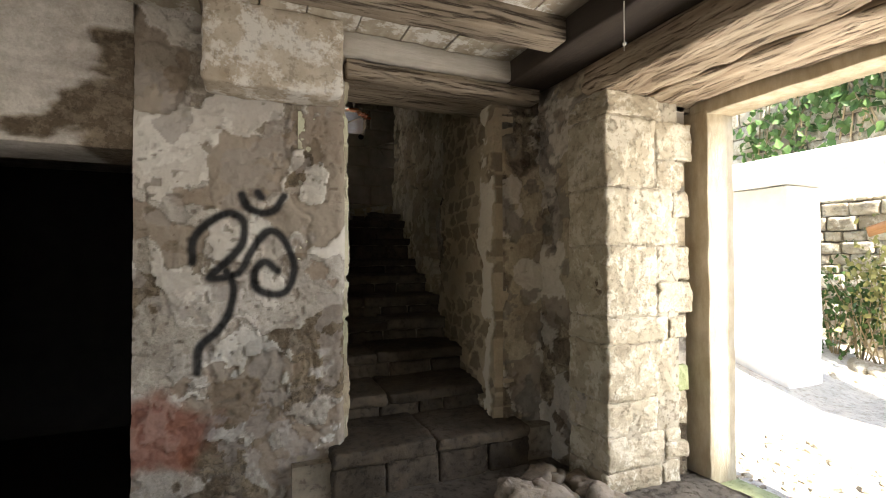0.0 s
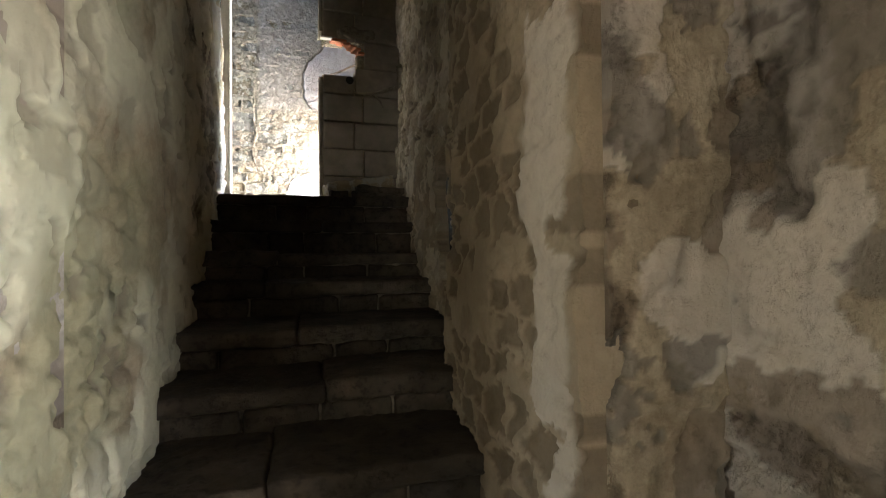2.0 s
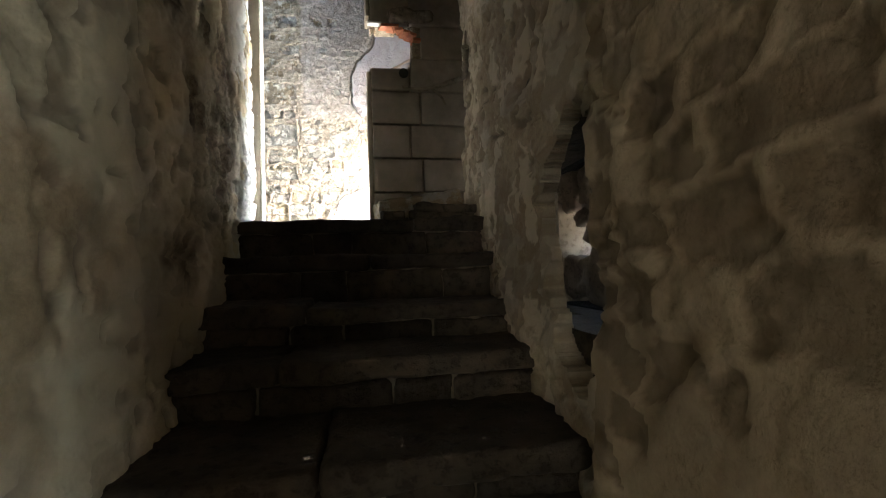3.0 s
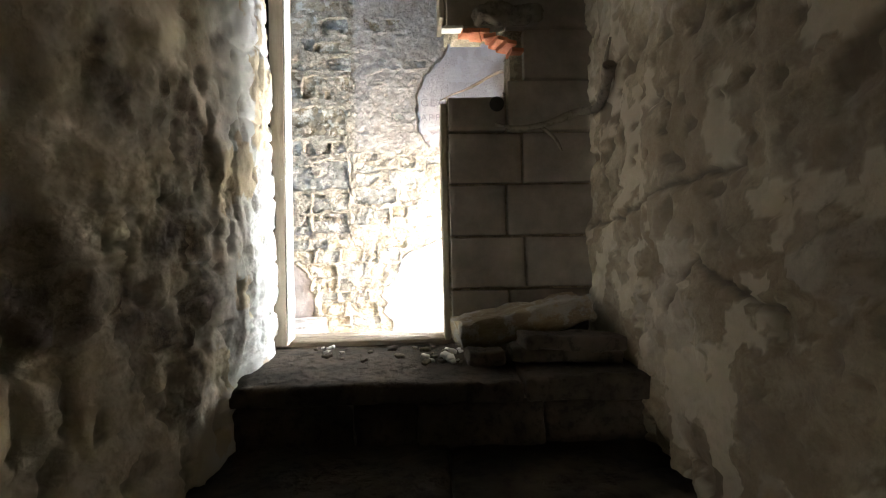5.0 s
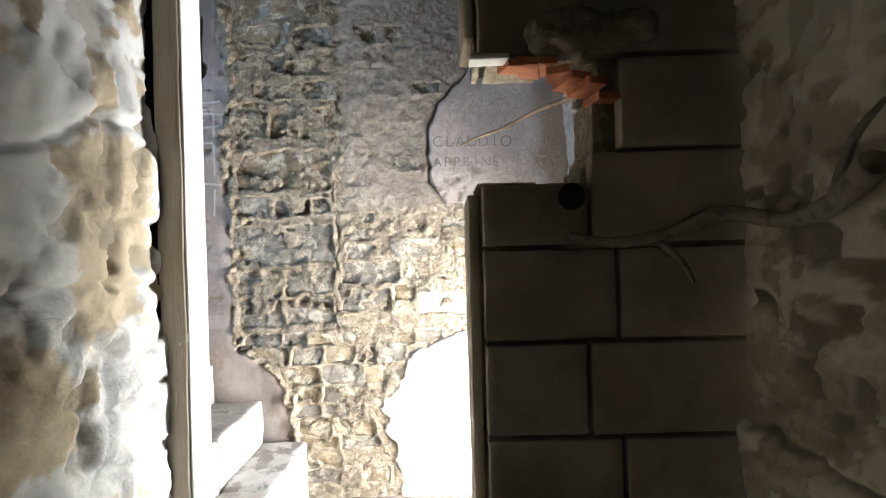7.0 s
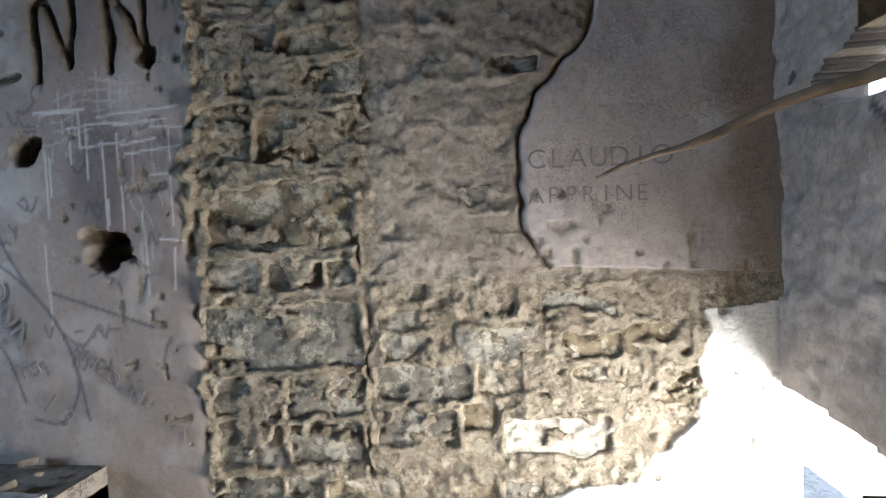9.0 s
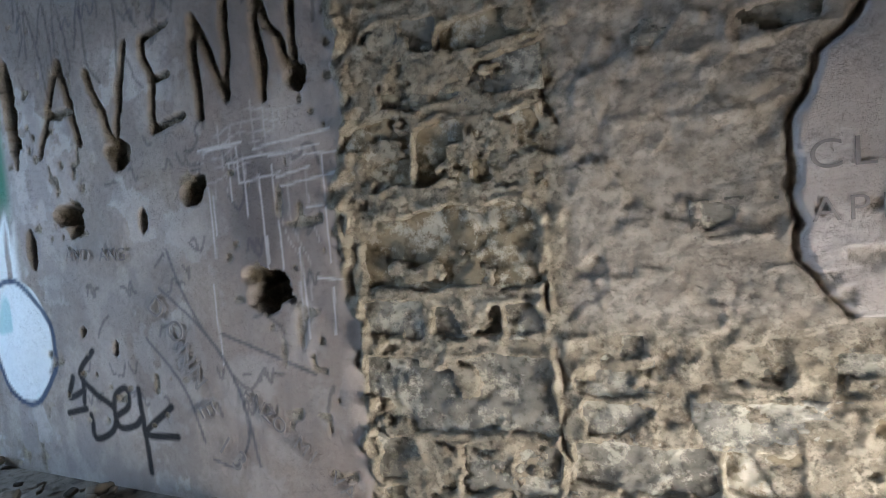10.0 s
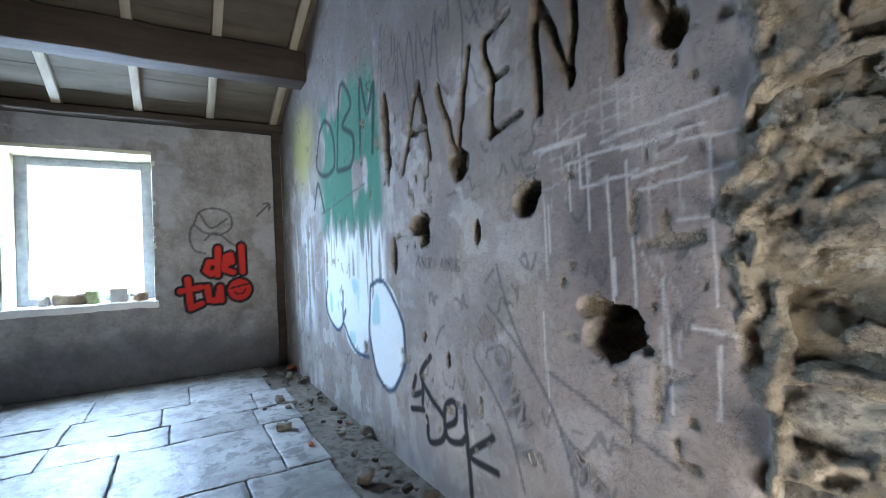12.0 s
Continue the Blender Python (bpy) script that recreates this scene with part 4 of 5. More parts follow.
TAG = [
    [(-1.54, 3.34), (-1.65, 3.23), (-1.55, 3.14), (-1.43, 3.07), (-1.45, 2.97), (-1.58, 2.92), (-1.60, 3.03)],
    [(-1.41, 3.04), (-1.33, 3.09), (-1.34, 3.17), (-1.42, 3.12), (-1.41, 2.99), (-1.30, 3.00), (-1.25, 3.04)],
    [(-1.25, 3.17), (-1.23, 2.79)], [(-1.05, 3.10), (-1.23, 2.97), (-1.03, 2.97)],
    [(-1.71, 3.21), (-1.75, 3.11), (-1.63, 3.15)], [(-1.63, 3.22), (-1.64, 3.09)], [(-1.77, 3.03), (-1.63, 3.06)],
]
BUBBLE = [
    [(-2.31, 3.66), (-2.15, 3.70), (-2.02, 3.65), (-1.85, 3.48), (-1.83, 3.35), (-1.85, 3.23), (-2.04, 3.06), (-2.25, 3.12), (-2.36, 3.35), (-2.34, 3.5), (-2.31, 3.66)],
    [(-3.27, 3.67), (-3.32, 3.5), (-3.29, 3.41), (-3.12, 3.32), (-2.96, 3.32), (-2.83, 3.47)],
    [(-2.88, 3.6), (-2.90, 3.4), (-2.85, 3.34), (-2.70, 3.22), (-2.56, 3.19), (-2.39, 3.20)],
]
rw = random.Random(6)
SCRAWL, SCRATCH = [], []
for k in range(46):
    x, z = rw.uniform(-4.6, -0.2), rw.uniform(3.0, 5.2)
    line = [(x, z)]
    for q in range(rw.randint(2, 6)):
        x, z = x + rw.uniform(-0.015, 0.05), z + rw.uniform(-0.05, 0.05)
        line.append((x, z))
    SCRAWL.append(line)
for k in range(70):
    x, z = rw.choice((-3.9, -2.9, -1.5, -1.2, -0.9, -0.6, -0.4)) + rw.uniform(-0.15, 0.15), rw.choice((3.1, 3.25, 3.6, 3.75, 4.1, 4.85)) + rw.uniform(-0.02, 0.02)
    SCRAWL.append([(x + q * 0.018, z + rw.choice((0, 0.045)) + rw.uniform(-0.006, 0.006)) for q in range(rw.randint(3, 5))])
for k in range(26):
    x, z = rw.uniform(-0.75, -0.15), rw.uniform(3.55, 4.28)
    if k % 2:
        SCRATCH.append([(x, z), (x + rw.uniform(0.1, 0.35), z + rw.uniform(-0.03, 0.03))])
    else:
        SCRATCH.append([(x, z), (x + rw.uniform(-0.02, 0.02), z - rw.uniform(0.1, 0.4))])


# pencil and spray on the far end of the plaster, over the green
OUTLINE = [
    [(-3.34, 4.91), (-3.47, 4.66), (-3.25, 4.53), (-2.96, 4.56), (-2.99, 4.82), (-3.18, 4.96), (-3.34, 4.91)],
    [(-2.9, 4.51), (-2.75, 5.09), (-2.54, 4.9), (-2.73, 4.8), (-2.52, 4.67), (-2.58, 4.49), (-2.88, 4.50)],
    [(-2.39, 4.46), (-2.36, 5.0), (-2.25, 4.75), (-2.12, 4.89), (-2.19, 4.49)], [(-3.6, 4.3), (-3.45, 4.5), (-3.3, 4.25)],
]
# stones laid bare in the wall: two ends of each and its kind (0 slate, 1 tan, 2 pale)
BARE = [
    (0.05, 4.33, 0.30, 4.43, 0), (0.31, 4.30, 0.61, 4.39, 1), (0.10, 4.16, 0.61, 4.25, 0), (-0.05, 3.91, 0.18, 4.12, 1), (0.20, 3.90, 0.39, 4.09, 1), (0.41, 3.87, 0.60, 4.08, 1),
    (-0.02, 3.57, 0.57, 3.81, 1), (-0.03, 3.41, 0.19, 3.52, 0), (0.22, 3.41, 0.45, 3.51, 0), (0.47, 3.42, 0.58, 3.51, 0), (-0.05, 3.10, 0.58, 3.34, 0),
    (-0.03, 2.90, 0.24, 3.06, 0), (0.26, 2.91, 0.43, 3.05, 0), (0.45, 2.91, 0.59, 3.07, 0), (-0.03, 2.70, 0.25, 2.87, 0), (0.28, 2.71, 0.58, 2.88, 0),
    (0.65, 3.34, 0.85, 3.40, 0), (0.66, 3.24, 0.88, 3.31, 0), (0.68, 3.12, 0.85, 3.21, 0), (1.04, 3.29, 1.18, 3.38, 0), (1.27, 3.26, 1.54, 3.37, 0), (0.97, 3.12, 1.28, 3.23, 0),
    (0.63, 2.97, 0.99, 3.09, 0), (1.02, 2.98, 1.34, 3.09, 1), (1.39, 2.95, 1.54, 3.08, 1), (1.57, 3.01, 1.66, 3.09, 1), (0.63, 2.79, 0.94, 2.92, 0), (0.96, 2.85, 1.09, 2.94, 1),
    (1.12, 2.77, 1.51, 2.89, 2), (1.33, 3.12, 1.55, 3.21, 1), (0.89, 4.16, 1.03, 4.24, 0), (1.10, 4.17, 1.29, 4.23, 0), (1.00, 3.69, 1.18, 3.75, 0), (1.58, 3.13, 1.78, 3.24, 1),
    (1.68, 2.96, 1.82, 3.08, 1), (0.08, 4.50, 0.34, 4.62, 1), (0.38, 4.48, 0.60, 4.60, 0), (0.05, 4.68, 0.55, 4.80, 1), (0.10, 4.88, 0.32, 5.0, 0), (0.36, 4.86, 0.6, 5.0, 1), (0.75, 4.5, 1.05, 4.6, 1),
]
rz = random.Random(12)
z = 1.70
while z < 2.66:
    h = rz.uniform(0.08, 0.13)
    x = float(np.interp(z + h / 2, EDGE[:, 0], EDGE[:, 1])) + 0.05
    right = min(1.55, float(np.interp(z + h / 2, LOW[:, 0], LOW[:, 1])) - 0.05)
    while x < right - 0.06:
        e = min(x + rz.uniform(0.12, 0.34), right)
        if rz.random() < 0.75:
            BARE.append((x, z, e - 0.03, z + h - 0.02, 0 if rz.random() < 0.25 + 0.3 * (z > 2.4) else 1))
        x = e
    z += h
# old joint between two builds of the wall, and marks on the smooth plaster
JOINT = [[(0.67, 4.42), (0.62, 4.19), (0.65, 4.0), (0.58, 3.82), (0.59, 3.58), (0.60, 3.41), (0.61, 3.09), (0.60, 2.75), (0.62, 2.4)]]
ARCS = [[(-1.05, 3.62), (-0.82, 3.44), (-0.68, 3.26), (-0.62, 3.04), (-0.70, 2.88), (-0.83, 2.89)], [(-1.16, 3.4), (-0.96, 3.19), (-0.87, 2.96)], [(-0.98, 3.78), (-0.88, 3.54), (-0.66, 3.22), (-0.58, 2.89)], [(-0.71, 3.42), (-0.27, 3.27)], [(-3.38, 4.23), (-2.35, 4.32)]]
GRATE = [[(-0.78 + 0.01 * k, 4.05 + 0.043 * k), (-0.33 + 0.02 * k, 4.06 + 0.04 * k)] for k in range(6)] + [[(-0.72 + 0.055 * k, 4.28), (-0.71 + 0.055 * k, 4.05 - 0.07 * (k % 3))] for k in range(8)]
GRATE += [[(-0.30, 4.25), (-0.26, 3.55)], [(-0.35, 4.1), (-0.30, 3.7)], [(-0.22, 4.0), (-0.19, 3.75)]]
LOOPS = []
for k in range(16):
    x, z = -2.0 + 0.12 * k + rw.uniform(-0.05, 0.05), rw.uniform(4.72, 4.95)
    LOOPS.append([(x, z), (x + rw.uniform(0.02, 0.08), z + rw.uniform(0.1, 0.25)), (x + rw.uniform(0.04, 0.12), z + rw.uniform(-0.15, 0.05)), (x + rw.uniform(0.0, 0.15), z - rw.uniform(0.1, 0.3))])


def stone_margin(x, z):
    """How far outside the nearest bare stone each place lies; below nought inside."""
    best = np.full(x.shape, 9.0)
    for x0, z0, x1, z1, _ in BARE:
        a, b = np.abs(x - (x0 + x1) / 2) - (x1 - x0) / 2 + 0.015, np.abs(z - (z0 + z1) / 2) - (z1 - z0) / 2 + 0.015
        best = np.minimum(best, np.hypot(np.maximum(a, 0), np.maximum(b, 0)) + np.minimum(np.maximum(a, b), 0) - 0.015)
    return best


def north(x0, z0):
    def relief(u, v):
        x, z = u + x0, v + z0
        wob = 0.035 * fbm(x, z, 0.10, 4, 31)
        side = x - np.interp(z, EDGE[:, 0], EDGE[:, 1]) + wob
        plain = smooth(0.010, -0.010, side)
        low = smooth(-0.012, 0.012, x - np.interp(z, LOW[:, 0], LOW[:, 1]) + wob)
        flap = x - np.interp(z, LOOSE[:, 0], LOOSE[:, 1]) + 0.6 * wob
        loose = smooth(-0.010, 0.010, flap)
        c = np.maximum(np.maximum(plain, low), loose)
        # mortar, dragged over the stones and torn off in flakes
        step = lambda s, seed, level: smooth(-0.018, 0.018, fbm(x, z * 1.25, s, 7, seed) - level)
        torn = smooth(0.62, 0.70, x) * smooth(3.36, 3.50, z)
        crumb = 1 - np.abs(fbm(x, z, 0.055, 4, 22))
        mortar = -0.017 + 0.008 * step(0.40, 21, -0.15) + 0.005 * step(0.24, 57, 0.05) + 0.004 * step(0.12, 58, 0.25) + 0.003 * crumb + 0.0025 * fbm(x, z, 0.03, 3, 59)
        mortar = mortar + 0.004 * torn
        gap = stone_margin(x + 0.016 * fbm(x, z, 0.10, 4, 62), z + 0.014 * fbm(x, z, 0.09, 4, 63))
        ridge = np.exp(-((gap - 0.012) / 0.014) ** 2)
        mortar = mortar + ridge * (0.004 + 0.007 * fbm(x, z, 0.06, 4, 64))
        drag = smooth(-0.04, 0.04, fbm(x, z * 1.4, 0.17, 6, 65) - np.where(x < 0.61, 0.34, 0.12))
        open_stone = smooth(0.005, -0.008, gap) * (1 - drag)
        mortar = mortar + 0.004 * (x < 0.61)
        bare = mortar * (1 - open_stone) - 0.045 * open_stone
        seam = strokes(x + 0.8 * wob, z, JOINT)
        bare = bare - 0.018 * smooth(0.013, 0.003, seam) * smooth(0.42, 0.6, vnoise(x / 0.3, z / 0.11, 53))
        lip = np.exp(-((side - 0.028) / 0.028) ** 2) * (0.012 + 0.020 * fbm(x, z, 0.05, 5, 54))
        coat_d = 0.004 * fbm(x, z, 0.5, 4, 24) + 0.0015 * fbm(x, z, 0.05, 3, 25) + 0.008 * loose
        d = bare * (1 - c) + coat_d * c + lip * (1 - c)
        d = d - 0.030 * np.exp(-((flap + 0.004) / 0.010) ** 2) * smooth(3.42, 3.52, z) * (1 - low)
        letters = strokes(x + 0.012 * fbm(x, z, 0.09, 3, 26), z + 0.008 * fbm(x, z, 0.08, 3, 27), CUT)
        g = smooth(0.026, 0.006, letters)
        ragged, rugged = 0.30 * fbm(x, z, 0.07, 3, 28), 0.15 * fbm(x, z, 0.05, 4, 33)
        for px, pz, rx, rz_, deep in PITS:
            q = np.hypot((x - px) / rx, (z - pz) / rz_) + ragged
            h = smooth(1.0, 0.86, q)
            d = d - deep * h * (0.8 + 0.5 * smooth(1.0, 0.3, q) + rugged)
            g = np.maximum(g, h)
        d = d - 0.026 * smooth(0.024, 0.006, letters)
        chips = smooth(0.80, 0.86, vnoise(x / 0.045, z / 0.055, 29)) * smooth(0.45, 0.6, vnoise(x / 0.5, z / 0.4, 30))
        d = d - 0.006 * chips * c
        c = c * (1 - g) * (1 - 0.7 * chips)
        p = np.zeros((*u.shape, 4))
        for s, seed, level, dark, col in ((0.5, 71, 0.35, 0.35, (0.32, 0.285, 0.27)), (0.22, 72, 0.35, 0.4, (0.62, 0.60, 0.59)), (0.10, 73, 0.5, 0.45, (0.26, 0.23, 0.215))):
            paint_over(p, dark * c * smooth(-0.05, 0.05, fbm(x, z, s, 6, seed) - level), col)
        streak = vnoise(x / 0.045, z / 0.6, 40)
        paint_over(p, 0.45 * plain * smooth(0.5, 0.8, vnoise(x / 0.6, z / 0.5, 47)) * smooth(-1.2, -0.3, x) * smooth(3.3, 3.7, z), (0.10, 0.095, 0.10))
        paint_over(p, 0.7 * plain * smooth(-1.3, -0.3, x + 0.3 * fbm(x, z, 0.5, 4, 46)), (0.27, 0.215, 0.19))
        paint_over(p, 0.4 * plain * smooth(0.1, 0.5, fbm(x, z, 0.35, 5, 48)), (0.46, 0.42, 0.40))
        paint_over(p, 0.5 * plain * smooth(0.0, 0.4, fbm(x, z * 0.5, 0.16, 6, 49)), (0.24, 0.21, 0.20))
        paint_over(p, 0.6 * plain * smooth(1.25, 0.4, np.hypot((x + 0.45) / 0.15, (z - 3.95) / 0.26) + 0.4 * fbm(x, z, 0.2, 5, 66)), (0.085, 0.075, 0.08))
        paint_over(p, 0.5 * smooth(-0.07, -0.01, side) * plain, (0.50, 0.40, 0.34))
        white = smooth(-3.45, -3.2, x) * smooth(-2.02, -2.10, x) * smooth(4.22 - 0.35 * streak, 4.12 - 0.35 * streak, z) * smooth(3.30, 3.55, z)
        paint_over(p, 0.95 * white * smooth(0.15, 0.4, streak), (0.84, 0.88, 0.88))
        far = smooth(-4.6, -4.3, x) * smooth(-3.6, -3.8, x) * smooth(4.3, 4.0, z) * smooth(3.1, 3.4, z)
        paint_over(p, 0.6 * far * smooth(0.35, 0.55, streak), (0.72, 0.80, 0.82))
        blob = np.minimum(np.hypot((x + 2.09) / 0.25, (z - 3.38) / 0.32), np.minimum(np.hypot((x + 2.62) / 0.28, (z - 3.45) / 0.28), np.hypot((x + 3.06) / 0.25, (z - 3.56) / 0.25)))
        paint_over(p, 0.95 * smooth(1.0, 0.94, blob), (0.80, 0.86, 0.88))
        paint_over(p, 0.6 * smooth(1.0, 0.8, blob) * smooth(0.62, 0.7, vnoise(x / 0.09, z / 0.22, 43)), (0.22, 0.55, 0.55))
        green = smooth(-3.5, -3.2, x) * smooth(-2.03, -2.12, x) * smooth(4.05, 4.25, z + 0.2 * streak) * smooth(5.1, 4.85, z - 0.2 * streak)
        paint_over(p, 0.9 * green * smooth(0.34, 0.46, 0.5 * vnoise(x / 0.06, z / 0.35, 41) + 0.5 * vnoise(x / 0.3, z / 0.25, 42)), (0.03, 0.21, 0.13))
        # plaster darker towards the roof
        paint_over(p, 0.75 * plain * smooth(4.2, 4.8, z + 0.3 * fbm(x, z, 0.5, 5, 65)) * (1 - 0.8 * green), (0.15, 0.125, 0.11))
        paint_over(p, 0.6 * smooth(0.9, 0.3, np.hypot((x + 3.95) / 0.6, (z - 4.85) / 0.55) + 0.2 * fbm(x, z, 0.3, 5, 67)), (0.42, 0.37, 0.10))
        paint_over(p, 0.8 * smooth(0.028, 0.012, strokes(x, z, OUTLINE, True)), (0.02, 0.03, 0.03))
        paint_over(p, 0.5 * plain * smooth(0.012, 0.004, strokes(x, z, LOOPS, True)), (0.05, 0.045, 0.045))
        paint_over(p, 0.55 * plain * smooth(0.010, 0.003, strokes(x, z, SCRAWL, True)), (0.07, 0.07, 0.08))
        paint_over(p, 0.45 * plain * smooth(0.007, 0.002, strokes(x, z, SCRATCH)), (0.75, 0.72, 0.72))
        paint_over(p, 0.32 * plain * smooth(0.30, 0.6, vnoise(x / 0.09, z / 0.07, 70)) * smooth(0.006, 0.002, strokes(x + 0.03 * fbm(x, z, 0.22, 3, 68), z + 0.025 * fbm(x, z, 0.2, 3, 69), GRATE)), (0.60, 0.555, 0.54))
        paint_over(p, 0.7 * smooth(0.011, 0.003, strokes(x, z, ARCS, True)), (0.08, 0.08, 0.10))
        paint_over(p, 0.92 * smooth(0.022, 0.008, strokes(x, z, BUBBLE, True)), (0.03, 0.06, 0.12))
        paint_over(p, 0.97 * smooth(0.024, 0.010, strokes(x, z, TAG, True)), BLACK)
        paint_over(p, 0.6 * loose * (1 - low), (0.46, 0.40, 0.375))
        paint_over(p, 0.35 * loose * smooth(0.0, 0.2, fbm(x, z, 0.3, 6, 81) - 0.1), (0.40, 0.355, 0.33))
        # low plaster painted whiter: sun from the opening is put into its colour
        paint_over(p, 0.9 * low, (0.74, 0.72, 0.68))
        paint_over(p, 0.75 * loose * smooth(1.84, 1.98, x + 0.08 * fbm(x, z, 0.4, 5, 82)) * smooth(3.15, 3.35, z), (0.20, 0.145, 0.10))
        p[..., 3] *= np.maximum(c, 0.0)
        hollow = 1 - smooth(-0.016, 0.0, d)
        return {"d": d, "coat": np.maximum(c, (0.3 + 0.45 * torn) * (1 - g)), "cell": 0.3 + 0.5 * vnoise(x / 0.12, z / 0.08, 50), "joint": np.maximum(g, 0.55 * hollow * smooth(-0.1, 0.3, fbm(x, z, 0.2, 4, 51)) * (1 - torn)), "paint": p}
    return relief


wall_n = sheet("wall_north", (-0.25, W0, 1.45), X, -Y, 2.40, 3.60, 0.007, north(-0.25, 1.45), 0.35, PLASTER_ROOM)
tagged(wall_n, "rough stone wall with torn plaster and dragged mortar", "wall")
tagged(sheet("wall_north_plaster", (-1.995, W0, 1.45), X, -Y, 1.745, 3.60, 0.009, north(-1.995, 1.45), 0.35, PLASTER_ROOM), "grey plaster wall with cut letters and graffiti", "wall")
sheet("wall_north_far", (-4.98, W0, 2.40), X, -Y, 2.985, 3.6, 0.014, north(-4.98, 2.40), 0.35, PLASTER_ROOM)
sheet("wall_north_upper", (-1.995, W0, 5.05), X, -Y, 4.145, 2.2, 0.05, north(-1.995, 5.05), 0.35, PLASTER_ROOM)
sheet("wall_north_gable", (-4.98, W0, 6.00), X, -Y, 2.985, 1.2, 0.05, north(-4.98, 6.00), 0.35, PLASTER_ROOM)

TAN = surface("bare_tan_stone", (0.24, 0.19, 0.125), (0.44, 0.365, 0.255), 9, 0.92, 1.0, 60, vary=0.25, smear=(0.46, 0.41, 0.33))
SLATE = surface("bare_slate_stone", (0.19, 0.175, 0.15), (0.335, 0.31, 0.265), 9, 0.9, 1.0, 60, vary=0.25, smear=(0.42, 0.38, 0.31))
PALE = surface("bare_pale_stone", (0.46, 0.42, 0.35), (0.60, 0.56, 0.48), 9, 0.92, 0.6, 60, vary=0.15)


def wall_stone(x0, z0, x1, z1, material, seed):
    """A hewn stone bedded in the wall: a chipped face on a plain block."""
    x0, z0, x1, z1 = x0 - 0.02, z0 - 0.02, x1 + 0.02, z1 + 0.02
    nu, nv = max(4, int((x1 - x0) / 0.009)), max(4, int((z1 - z0) / 0.009))
    x, z = np.meshgrid(np.linspace(x0, x1, nu), np.linspace(z0, z1, nv), indexing="ij")
    chip = lambda s, q, level: smooth(-0.03, 0.03, fbm(x, z * 1.5, s, 5, seed + q) - level)
    d = -0.021 + 0.006 * chip(0.22, 0, 0.0) + 0.006 * chip(0.12, 7, 0.15) + 0.004 * chip(0.06, 11, 0.2) + 0.005 * fbm(x, z, 0.12, 4, seed + 4) + 0.006 * fbm(x, z, 0.4, 2, seed + 5)
    front = np.stack([x, W0 - d, z], -1).reshape(-1, 3)
    ids = np.arange(nu * nv).reshape(nu, nv)
    faces = np.stack([ids[:-1, :-1], ids[1:, :-1], ids[1:, 1:], ids[:-1, 1:]], -1).reshape(-1, 4).tolist()
    rim = np.concatenate([ids[:, 0], ids[-1, 1:], ids[-2::-1, -1], ids[0, -2:0:-1]])
    back = front[rim].copy()
    back[:, 1] = W0 + 0.10
    n = len(rim)
    faces += [[int(rim[k]), nu * nv + k, nu * nv + (k + 1) % n, int(rim[(k + 1) % n])] for k in range(n)]
    faces.append([nu * nv + k for k in range(n)][::-1])
    me = bpy.data.meshes.new("stone")
    me.from_pydata(np.concatenate([front, back]).tolist(), [], faces)
    me.polygons.foreach_set("use_smooth", [True] * len(faces))
    me.materials.append(material)
    ob = new("stone", me)
    ob.parent = wall_n


for k, (xa, za, xb, zb, kind_of) in enumerate(BARE):
    wall_stone(xa, za, xb, zb, (SLATE, TAN, PALE)[kind_of], 100 + k * 3)


# writing that can be read, drawn in thin dark lines
PENCIL = surface("pencil_grey", (0.19, 0.17, 0.165), (0.30, 0.27, 0.26), 30)


def writing(text, x, z, size, turn, y=W0 - 0.009):
    """Letters along a line that starts at x, z; each one a mesh of its own."""
    step = Vector((math.cos(radians(turn)), 0, math.sin(radians(turn)))) * size * 0.72
    for k, ch in enumerate(text):
        if ch == " ":
            continue
        cu = bpy.data.curves.new("letter", "FONT")
        cu.body, cu.size, cu.extrude, cu.align_x = ch, size, 0.0012, "CENTER"
        cu.offset = -0.006 * size
        tmp = new("letter", cu)
        bpy.context.view_layer.update()
        me = bpy.data.meshes.new_from_object(tmp.evaluated_get(bpy.context.evaluated_depsgraph_get()))
        bpy.data.objects.remove(tmp)
        me.materials.clear()
        me.materials.append(PENCIL)
        ob = new("wall_letter", me)
        p = Vector((x, y, z)) + step * k
        ob.matrix_basis = pose(*p, 90, 0, 0) @ pose(0, 0, 0, 0, 0, turn)
        tagged(ob, "thin dark letter scratched on the plaster wall", "letter", "wall letters")


for ch, (x, z), t in zip("DONNE", [(-1.10, 3.51), (-1.00, 3.41), (-0.95, 3.31), (-0.90, 3.22), (-0.87, 3.09)], (-50, -55, -58, -60, -66)):
    writing(ch, x, z, 0.125, t)
writing("13", -0.78, 2.93, 0.13, -40)
writing("CLAUDIO", 1.27, 3.815, 0.10, -1)
writing("APPRINE", 1.265, 3.69, 0.085, -1)
writing("AND ANG", -1.62, 3.77, 0.085, -3)
writing("ENZO MI VA", -0.62, 3.16, 0.085, -38)

